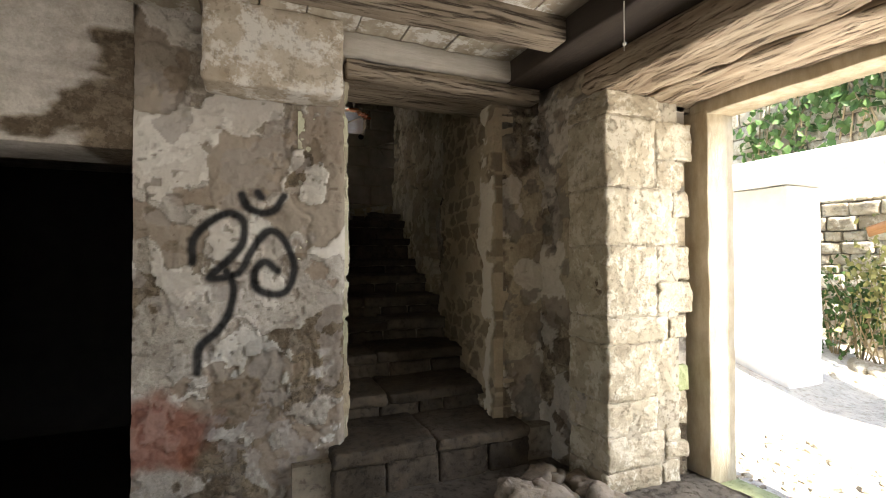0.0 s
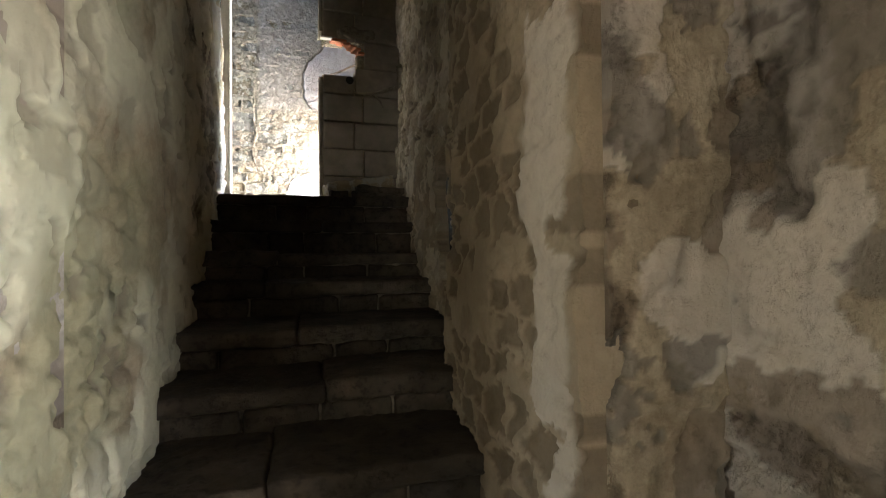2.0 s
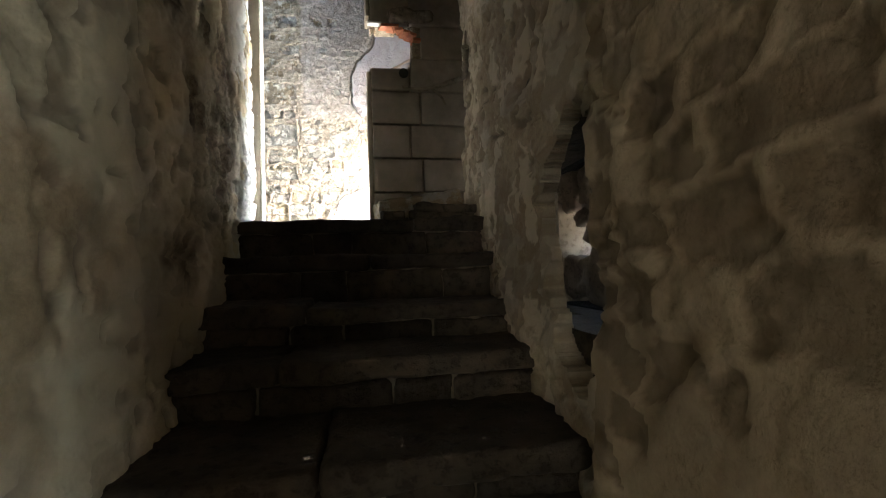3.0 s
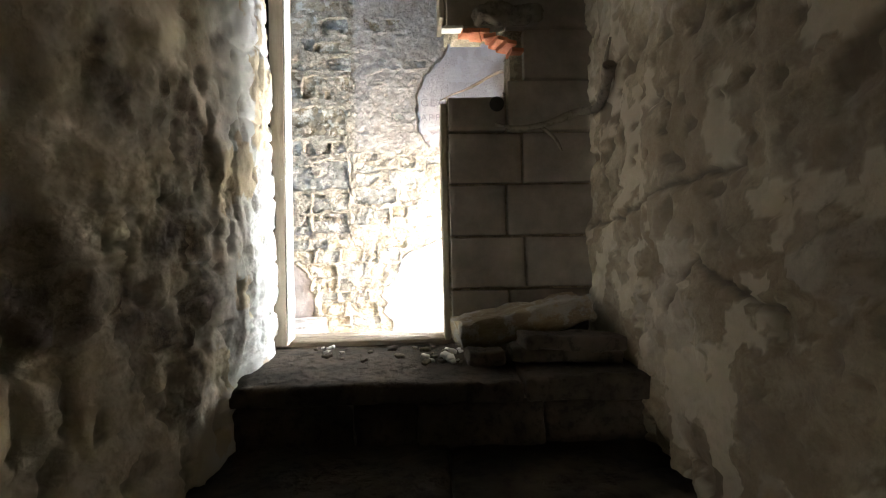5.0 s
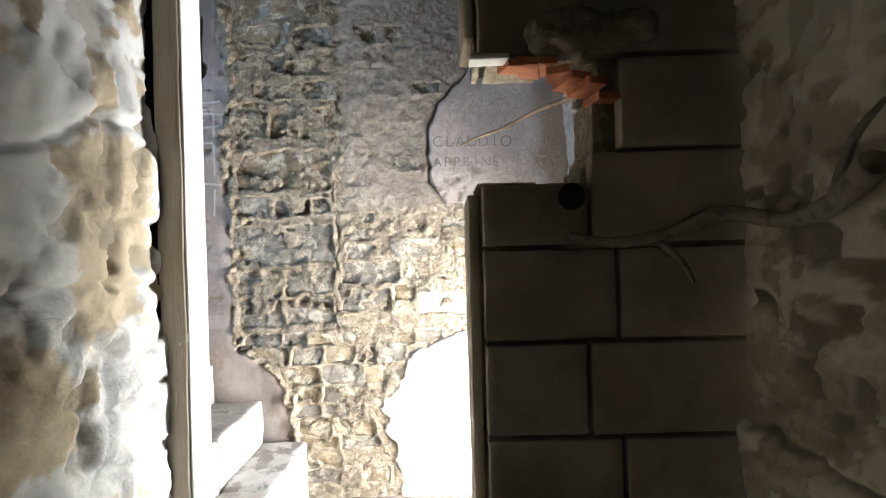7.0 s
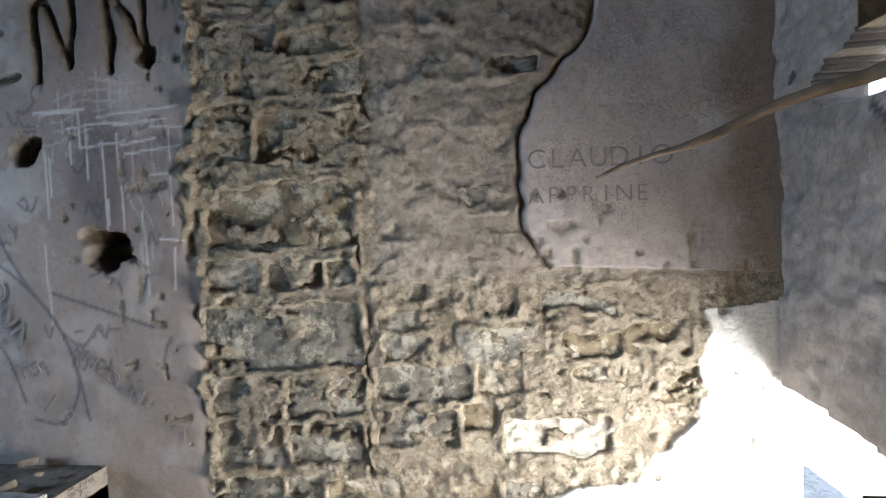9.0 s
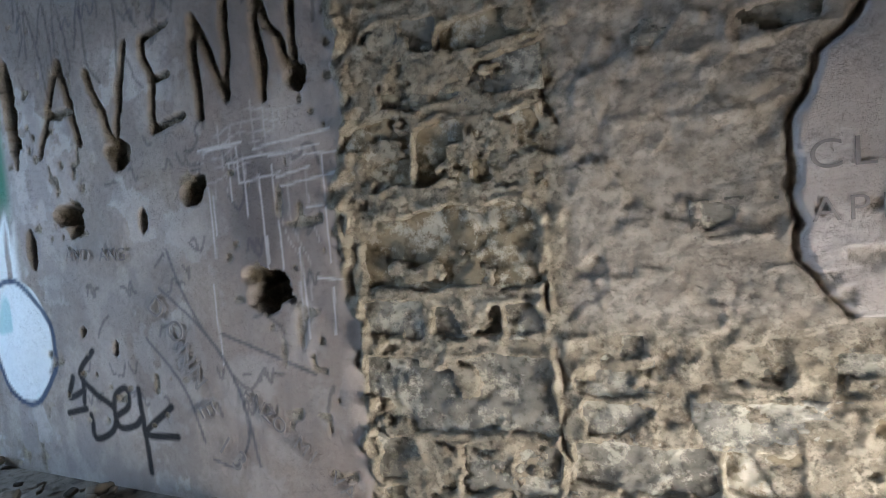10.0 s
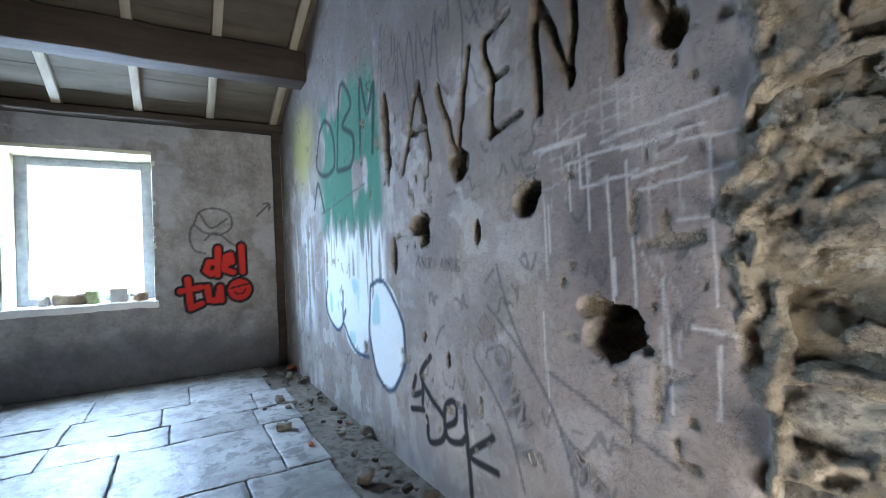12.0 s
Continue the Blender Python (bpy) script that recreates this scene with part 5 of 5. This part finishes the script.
# outer side of the passage: a wall that hangs over a low opening to daylight
def hang(u, v):
    r = rubble(22, 0.9, (0.3, 0.2), 0.01, 0.01)(u, v)
    p = np.zeros((*u.shape, 4))
    y, z = u + 7.42, v + 2.95
    d = strokes(y, z, [[(8.3, 3.9), (8.15, 3.75), (8.12, 3.5), (8.2, 3.3), (8.05, 3.15), (7.9, 3.1)], [(8.28, 3.45), (8.1, 3.4), (7.95, 3.2), (8.0, 3.0)], [(8.2, 3.62), (8.0, 3.55), (7.8, 3.62)]])
    paint_over(p, 0.8 * smooth(0.016, 0.006, d), (0.03, 0.03, 0.035))
    paint_over(p, 0.4 * smooth(0.6, 0.7, vnoise(y / 0.05, z / 0.03, 3)) * smooth(3.1, 3.3, z), (0.15, 0.14, 0.13))
    r["paint"] = p
    return r


sheet("wall_passage_east", (2.09, 7.42, 2.93), Y, -X, 1.27, 3.6, 0.015, hang, 0.16, PLASTER_ROOM, [lambda u, v: v < 0.03 + 0.05 * fbm(u, v, 0.3, 3, 5) + 0.03,
    lambda u, v: np.hypot((u - 0.88 + 0.5 * (v - 1.09)) / 0.24, (v - 1.09) / 0.085) + 0.5 * fbm(u, v, 0.12, 3, 6) < 1])
bm = bmesh.new()
box(bm, (-0.6, 7.45, 1.3), (2.72, 8.72, 1.6))
tagged(part("passage_floor", bm, EARTH), kind="structure")
for k, (xa, xb, z) in enumerate([(0.12, 0.40, 1.98), (-0.18, 0.13, 2.24), (-0.52, -0.17, 2.48)]):
    st = thing("room_step", "pale stone step up into the upper room", "step", "room steps")
    for q, (ya, yb) in enumerate([(7.56, 8.1), (8.11, 8.66)]):
        part("step_stone", rough_box((xa, ya, 1.58), (xb, yb, z + 0.006 * q), 5, 0.012, 0.02, 70 + k * 2 + q), FLAG_STONE, st)
slab("wall_below_room", (-0.62, 7.45, 1.4), (-0.52, 8.70, 2.62), MORTAR)
slab("wall_behind_steps", (-0.6, 7.40, 1.4), (0.42, 7.55, 2.0), MORTAR)
slab("wall_room_east", (0.16, 4.4, 2.6), (0.22, 7.45, 6.4), PLASTER_DULL)

# flagstones of the room
bm = bmesh.new()
box(bm, (-5.0, 4.4, 2.4), (-0.52, 8.70, FLOOR - 0.022))
floor_room = tagged(part("room_floor", bm, EARTH), "worn grey flagstone floor with dirt in the joints", "floor", kind="structure")
rf = random.Random(14)
x = -4.95
while x < -0.6:
    w = rf.uniform(0.38, 0.86)
    y = 4.45 + rf.uniform(0, 0.3)
    while y < 8.38:
        h = rf.uniform(0.35, 0.85)
        e = min(y + h, 8.42 + rf.uniform(-0.1, 0.05))
        if e - y > 0.12:
            part("flagstone", rough_box((x + 0.004, y + 0.004, FLOOR - 0.06), (min(x + w, -0.53) - 0.004, e - 0.004, FLOOR + rf.uniform(-0.005, 0.003)), 8, 0.009, 0.006, int(x * 40 + y * 7)), FLAG_STONE, floor_room)
        y = e
    x += w
rd = random.Random(15)
for k in range(64):
    s = rd.uniform(0.008, 0.028) if k % 6 else rd.uniform(0.03, 0.05)
    ob = part("rubble_bit", rough_box((-s, -s * 0.7, -s * 0.5), (s, s * 0.7, s * 0.5), 2, s * 0.3, s * 0.3, 400 + k), (DARK_STONE, BLOCK, DARK_STONE, STEP_STONE)[k % 4] if k % 11 else TERRACOTTA)
    ob.matrix_basis = pose(rd.uniform(-4.6, -0.6), 8.66 - abs(rd.gauss(0, 0.16)), FLOOR + s * 0.35, rd.uniform(-20, 20), rd.uniform(-20, 20), rd.uniform(0, 360))
    tagged(ob, "bit of fallen plaster and rubble along the wall", "rubble", "rubble bits")

# end wall with its window
def end_relief(u, v):
    r = rubble(23, 1.6, (0.3, 0.2), 0.008, 0.006)(u, v)
    y, z = u + 4.4, v + 2.6
    p = np.zeros((*u.shape, 4))
    ring = [[(7.80, 4.28), (7.86, 4.42), (8.0, 4.46), (8.14, 4.40), (8.16, 4.26), (8.05, 4.18), (7.9, 4.2), (7.8, 4.28), (7.76, 4.15), (7.8, 4.02), (7.9, 3.98)], [(7.86, 4.40), (7.96, 4.25), (8.12, 4.35)], [(7.9, 4.12), (8.0, 4.2), (8.18, 4.06)], [(8.42, 4.38), (8.56, 4.52)], [(8.49, 4.52), (8.56, 4.52), (8.55, 4.44)]]
    paint_over(p, 0.45 * smooth(0.5, 0.75, fbm(y, z, 0.5, 4, 6)), (0.42, 0.43, 0.46))
    # darker towards the floor
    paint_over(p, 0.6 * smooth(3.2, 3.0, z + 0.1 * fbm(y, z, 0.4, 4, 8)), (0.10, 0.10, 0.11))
    paint_over(p, 0.8 * smooth(0.014, 0.005, strokes(y, z, ring, True)), (0.05, 0.05, 0.06))
    word = [[(8.02, 4.03), (8.01, 3.75)], [(8.01, 3.88), (7.93, 3.89), (7.90, 3.80), (7.95, 3.76), (8.01, 3.80)], [(8.08, 3.86), (8.15, 3.88), (8.14, 3.96), (8.09, 3.94), (8.08, 3.80), (8.16, 3.77)], [(8.25, 4.05), (8.255, 3.77)],
            [(7.73, 3.72), (7.75, 3.42), (7.85, 3.46)], [(7.66, 3.60), (7.85, 3.63)], [(7.91, 3.63), (7.92, 3.49), (8.0, 3.48), (8.03, 3.62), (8.04, 3.48)]]
    d = np.minimum(strokes(y, z, word), np.hypot(y - 8.22, z - 3.58) - 0.085)
    paint_over(p, smooth(0.062, 0.052, d), BLACK)
    paint_over(p, smooth(0.034, 0.024, d), (0.52, 0.03, 0.02))
    face = strokes(y, z, [[(8.17, 3.56), (8.20, 3.53), (8.25, 3.54), (8.28, 3.58)], [(8.19, 3.61), (8.20, 3.61)], [(8.25, 3.63), (8.26, 3.63)], [(8.13, 3.60), (8.32, 3.64)]])
    paint_over(p, smooth(0.012, 0.005, face), BLACK)
    r["paint"] = p
    return r


WIN = (1.90, 3.05, 0.92, 2.42)
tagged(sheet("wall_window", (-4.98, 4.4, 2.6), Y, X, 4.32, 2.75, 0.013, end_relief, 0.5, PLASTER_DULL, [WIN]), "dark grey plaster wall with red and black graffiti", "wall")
window = tagged(new("window_1"), "bright open window with a weathered frame and cluttered sill", "window", kind="structure")
GREYFRAME = surface("grey_window_wood", (0.10, 0.10, 0.11), (0.20, 0.20, 0.21), 9, 0.7, 0.3)
REVEAL = surface("pale_yellow_reveal", (0.50, 0.47, 0.34), (0.70, 0.68, 0.55), 5, 0.9, 0.4, 80)
part("reveal", rough_box((-5.46, 7.44, 3.50), (-4.985, 7.475, 5.06), 4, 0.006, 0.006, 1), REVEAL, window)
part("reveal", rough_box((-5.46, 6.275, 3.50), (-4.985, 6.31, 5.06), 4, 0.006, 0.006, 2), REVEAL, window)
part("reveal", rough_box((-5.46, 6.312, 4.99), (-4.985, 7.438, 5.03), 4, 0.006, 0.006, 3), REVEAL, window)
part("window_sill", rough_box((-5.46, 6.26, 3.46), (-4.94, 7.47, 3.53), 6, 0.014, 0.012, 4), WHITEWASH, window)
part("window_frame", rough_box((-5.44, 7.33, 3.60), (-5.38, 7.44, 4.99), 4, 0.004, 0.004, 5), GREYFRAME, window)
part("window_frame", rough_box((-5.44, 6.31, 3.60), (-5.38, 6.40, 4.99), 4, 0.004, 0.004, 6), GREYFRAME, window)
part("window_frame", rough_box((-5.44, 6.40, 4.91), (-5.38, 7.33, 4.985), 4, 0.004, 0.004, 7), GREYFRAME, window)
part("window_frame", rough_box((-5.44, 6.31, 3.53), (-5.38, 7.44, 3.60), 4, 0.004, 0.004, 8), GREYFRAME, window)
slab("wall_under_window", (-5.48, 4.4, 2.4), (-5.47, 8.7, 3.46), PLASTER_DULL)
# clutter on the sill
SILL = 3.535
for k, (y, w, h, a) in enumerate([(6.55, 0.07, 0.05, 10), (6.75, 0.13, 0.06, 40), (6.95, 0.09, 0.07, -15), (7.30, 0.09, 0.05, 30)]):
    ob = part("sill_stone", rough_box((-w, -w * 0.6, -h), (w, w * 0.6, h), 4, 0.02, 0.02, 500 + k), (DARK_STONE, WOOD, MOSS, WOOD)[k])
    ob.matrix_basis = pose(-5.16 + 0.03 * k, y, SILL + h * 0.9, 6, 4, a)
    tagged(ob, "broken stone lying on the window sill", "stone", "sill stones")
CARD = surface("grey_card_box", (0.55, 0.55, 0.54), (0.72, 0.72, 0.70), 6, 0.8, 0.1)
carton = thing("carton", "pale open cardboard box on the window sill", "box")
bm = bmesh.new()
for lo, hi in (((-0.05, -0.07, 0), (0.05, 0.07, 0.004)), ((-0.05, -0.07, 0.004), (-0.046, 0.07, 0.13)), ((0.046, -0.07, 0.004), (0.05, 0.07, 0.13)), ((-0.046, -0.07, 0.004), (0.046, -0.066, 0.13)), ((-0.046, 0.066, 0.004), (0.046, 0.07, 0.13))):
    box(bm, lo, hi)
part("body", bm, CARD, carton)
carton.matrix_basis = pose(-5.03, 7.14, SILL, 0, 0, 8)
bm = rough_box((-0.02, -0.28, -0.012), (0.02, 0.28, 0.012), 5, 0.006, 0.004, 9)
ob = part("green_slat", bm, surface("faded_green_paint", (0.10, 0.22, 0.14), (0.22, 0.36, 0.26), 9, 0.7, 0.2))
ob.matrix_basis = pose(-5.28, 7.08, SILL + 0.055, 0, 0, 4)
tagged(ob, "faded green wooden slat on the window sill", "slat")
tagged(part("grey_post", rough_box((-4.985, 8.60, FLOOR), (-4.90, 8.68, 5.3), 5, 0.008, 0.008, 4), DARKWOOD), "dark timber post in the room corner", "post")

# roof: boards, a purlin, a wall plate and rafters
def roof_z(x):
    return 5.40 + 0.352 * (x + 4.98) if x < -1.0 else 6.80 - 0.36 * (x + 1.0)


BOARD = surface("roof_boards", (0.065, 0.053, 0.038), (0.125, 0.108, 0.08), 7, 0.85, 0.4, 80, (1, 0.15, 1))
bm = bmesh.new()
for a, b in ((-5.8, -1.0), (-1.0, 3.3)):
    n = 18
    for k in range(n):
        x0, x1 = a + (b - a) * k / n, a + (b - a) * (k + 1) / n - 0.006
        vs = [bm.verts.new((x, y, roof_z(x) + dz)) for dz in (0.0, 0.03) for x, y in ((x0, 2.9), (x1, 2.9), (x1, 9.15), (x0, 9.15))]
        for q in ((3, 2, 1, 0), (4, 5, 6, 7), (0, 1, 5, 4), (1, 2, 6, 5), (2, 3, 7, 6), (3, 0, 4, 7)):
            bm.faces.new([vs[i] for i in q])
    vs = [bm.verts.new((x, y, roof_z(x) + dz)) for dz in (0.035, 0.10) for x, y in ((a, 2.9), (b, 2.9), (b, 9.15), (a, 9.15))]
    for q in ((3, 2, 1, 0), (4, 5, 6, 7), (0, 1, 5, 4), (1, 2, 6, 5), (2, 3, 7, 6), (3, 0, 4, 7)):
        bm.faces.new([vs[i] for i in q])
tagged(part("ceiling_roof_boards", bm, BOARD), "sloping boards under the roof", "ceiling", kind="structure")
for k, x in enumerate((-3.82, -2.4)):
    z = roof_z(x)
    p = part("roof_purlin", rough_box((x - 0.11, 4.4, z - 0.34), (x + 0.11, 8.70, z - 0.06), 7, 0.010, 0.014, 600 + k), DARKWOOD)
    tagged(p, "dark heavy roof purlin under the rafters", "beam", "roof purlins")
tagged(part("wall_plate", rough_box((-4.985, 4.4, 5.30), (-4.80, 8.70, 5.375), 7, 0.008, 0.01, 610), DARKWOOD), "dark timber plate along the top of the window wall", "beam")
RAFTER = surface("pale_rafter_wood", (0.22, 0.185, 0.13), (0.38, 0.33, 0.25), 9, 0.8, 0.4, 80, (0.15, 1, 1))
for k in range(8):
    y = 8.60 - 0.62 * k
    r = part("rafter", rough_box((-2.25, -0.035, -0.075), (2.25, 0.035, 0.0), 6, 0.006, 0.006, 620 + k), RAFTER)
    r.matrix_basis = pose(-2.99, y, roof_z(-2.99) - 0.002, 0, -math.degrees(math.atan(0.352)), 0)
    tagged(r, "pale slim rafter under the roof boards", "rafter", "rafters")
slab("wall_room_south", (-5.5, 4.2, 2.4), (0.3, 4.39, 7.2), PLASTER_DULL)

# ---- outside ----
bm = bmesh.new()
ys = [-400, -60, -10, 3.0, 4.5, 6.0, 7.4, 9.5, 60, 400]
hs = [0.1, 0.1, 0.1, 0.1, 0.5, 1.1, 1.55, 1.56, 1.6, 1.6]
xs = [-400, -60, -6, 2.3, 2.6, 4, 6, 60, 400]
grid = [[bm.verts.new((x, y, h if x > 2.5 else -0.3)) for y, h in zip(ys, hs)] for x in xs]
for i in range(len(xs) - 1):
    for j in range(len(ys) - 1):
        bm.faces.new((grid[i][j], grid[i + 1][j], grid[i + 1][j + 1], grid[i][j + 1]))
tagged(part("ground", bm, GRAVEL), kind="structure")

ro = random.Random(21)


def stone_wall(name, label, x, y0, y1, z0, z1, size, seed):
    """A dry stone wall that faces the house."""
    bm = bmesh.new()
    box(bm, (x + 0.06, y0, z0), (x + 0.45, y1, z1 - 0.03))
    base = tagged(part(name, bm, MORTAR), label, "wall", kind="structure")
    r = random.Random(seed)
    z = z0
    while z < z1 - 0.04:
        h = r.uniform(0.6, 1.1) * size
        y = y0
        while y < y1 - 0.03:
            w = min(r.uniform(0.8, 2.2) * size, y1 - y)
            part("stone", rough_box((x + r.uniform(-0.02, 0.02), y + 0.008, z + 0.006), (x + 0.3, y + w - 0.008, min(z + h, z1) - 0.006), 3, 0.014, 0.02, int(z * 30 + y * 17)), ASHLAR, base)
            y += w
        z += h
    return base


bm = rough_box((5.2, 3.35, 0.0), (5.75, 7.0, 2.25), 8, 0.012, 0.02, 3)
tagged(part("outer_wall_white", bm, WHITEWASH), "blinding sunlit whitewashed wall across the yard", "wall", kind="structure")
bm = rough_box((4.9, 0.5, 2.26), (5.9, 7.2, 2.50), 8, 0.012, 0.02, 4)
tagged(part("stone_ledge", bm, WHITEWASH), "sunlit pale stone ledge over the yard", "ledge", kind="structure")
stone_wall("outer_wall_far", "pale dry stone wall at the back of the yard", 7.4, 0.6, 4.6, 0.08, 2.3, 0.19, 5)
stone_wall("outer_wall_high", "sunlit stone wall with ivy over the ledge", 6.4, 1.0, 6.4, 2.5, 4.4, 0.24, 6)
# ivy, a bush and grass
def leaf_cloud(name, label, category, centre, spread, count, size, material, seed, kind=""):
    r = random.Random(seed)
    bm = bmesh.new()
    for k in range(count):
        p = Vector((r.gauss(0, 1) * spread[0], r.gauss(0, 1) * spread[1], r.gauss(0, 1) * spread[2])) + Vector(centre)
        s = size * r.uniform(0.6, 1.3)
        m = Matrix.Translation(p) @ Euler((r.uniform(0, 6), r.uniform(0, 6), r.uniform(0, 6))).to_matrix().to_4x4()
        vs = [bm.verts.new(m @ Vector(q)) for q in ((-s, 0, 0), (-s * 0.3, -s * 0.7, 0.1 * s), (s, 0, 0), (-s * 0.3, s * 0.7, 0.1 * s))]
        bm.faces.new(vs)
    return bm


for k, (y, z, n) in enumerate([(3.3, 3.35, 260), (4.1, 3.1, 240), (2.3, 3.7, 300), (3.0, 4.1, 300), (1.6, 3.6, 240)]):
    plant = thing("ivy", "green ivy hanging over a sunlit stone wall", "ivy", "ivy")
    part("leaves", leaf_cloud("ivy", "", "", (6.3, y, z), (0.06, 0.34, 0.28), n, 0.06, LEAF, 30 + k), LEAF, plant)
    bm = bmesh.new()
    for q in range(6):
        a, b = Vector((6.36, y + ro.uniform(-0.3, 0.3), z - 0.5)), Vector((6.36, y + ro.uniform(-0.5, 0.5), z + 0.6))
        m = Matrix.Translation((a + b) / 2) @ (b - a).to_track_quat("Z", "Y").to_matrix().to_4x4()
        bmesh.ops.create_cone(bm, segments=5, radius1=0.012, radius2=0.008, depth=(b - a).length, matrix=m)
    part("stem", bm, STRAW, plant)
for k, (x, y, z, n) in enumerate([(6.9, 3.58, 0.95, 420), (6.8, 3.30, 1.25, 420), (6.9, 3.85, 0.7, 240)]):
    plant = thing("bush", "dry yellow green bush at the foot of a wall", "bush", "bushes")
    part("leaves", leaf_cloud("bush", "", "", (x, y, z), (0.16, 0.2, 0.26), n, 0.04, LEAF, 50 + k), LEAF if k != 1 else surface("yellowed_leaf", (0.20, 0.19, 0.06), (0.34, 0.32, 0.12), 8), plant)
    bm = bmesh.new()
    for q in range(14):
        a, b = Vector((x, y, 0.1)), Vector((x + ro.gauss(0, 0.15), y + ro.gauss(0, 0.25), z + ro.uniform(0, 0.4)))
        m = Matrix.Translation((a + b) / 2) @ (b - a).to_track_quat("Z", "Y").to_matrix().to_4x4()
        bmesh.ops.create_cone(bm, segments=5, radius1=0.010, radius2=0.004, depth=(b - a).length, matrix=m)
    part("stem", bm, STRAW, plant)
for k in range(14):
    s = ro.uniform(0.08, 0.2)
    ob = part("yard_stone", rough_box((-s, -s, -s * 0.6), (s, s, s * 0.6), 3, s * 0.2, s * 0.35, 700 + k), ASHLAR)
    ob.matrix_basis = pose(ro.uniform(6.2, 6.9), ro.uniform(2.6, 3.9), 0.1 + s * 0.45, ro.uniform(-9, 9), ro.uniform(-9, 9), ro.uniform(0, 360))
    tagged(ob, "pale rounded stone in the sunlit yard", "stone", "yard stones")
# the end of a sawn timber sticks out from the far wall
bm = rough_box((-0.5, -0.09, -0.03), (0.5, 0.09, 0.03), 5, 0.012, 0.02, 8)
ob = part("timber_end", bm, surface("orange_timber", (0.36, 0.17, 0.07), (0.55, 0.30, 0.15), 9, 0.8, 0.5, 80, (0.2, 1, 1)))
ob.matrix_basis = pose(7.05, 3.05, 1.98, 30, 20, 120)
tagged(ob, "reddish weathered timber sticking out of the wall", "timber")
# grit outside the door
bm = bmesh.new()
for k in range(240):
    s = ro.uniform(0.01, 0.03)
    box(bm, (-s, -s * 0.7, -s * 0.4), (s, s * 0.7, s * 0.4), 0, pose(ro.uniform(3.1, 4.2), ro.uniform(1.2, 2.9), 0.1 + s * 0.3, ro.uniform(-30, 30), ro.uniform(-30, 30), ro.uniform(0, 360)))
tagged(part("yard_grit", bm, ASHLAR), "loose pale grit outside the door", "grit", kind="stuff")
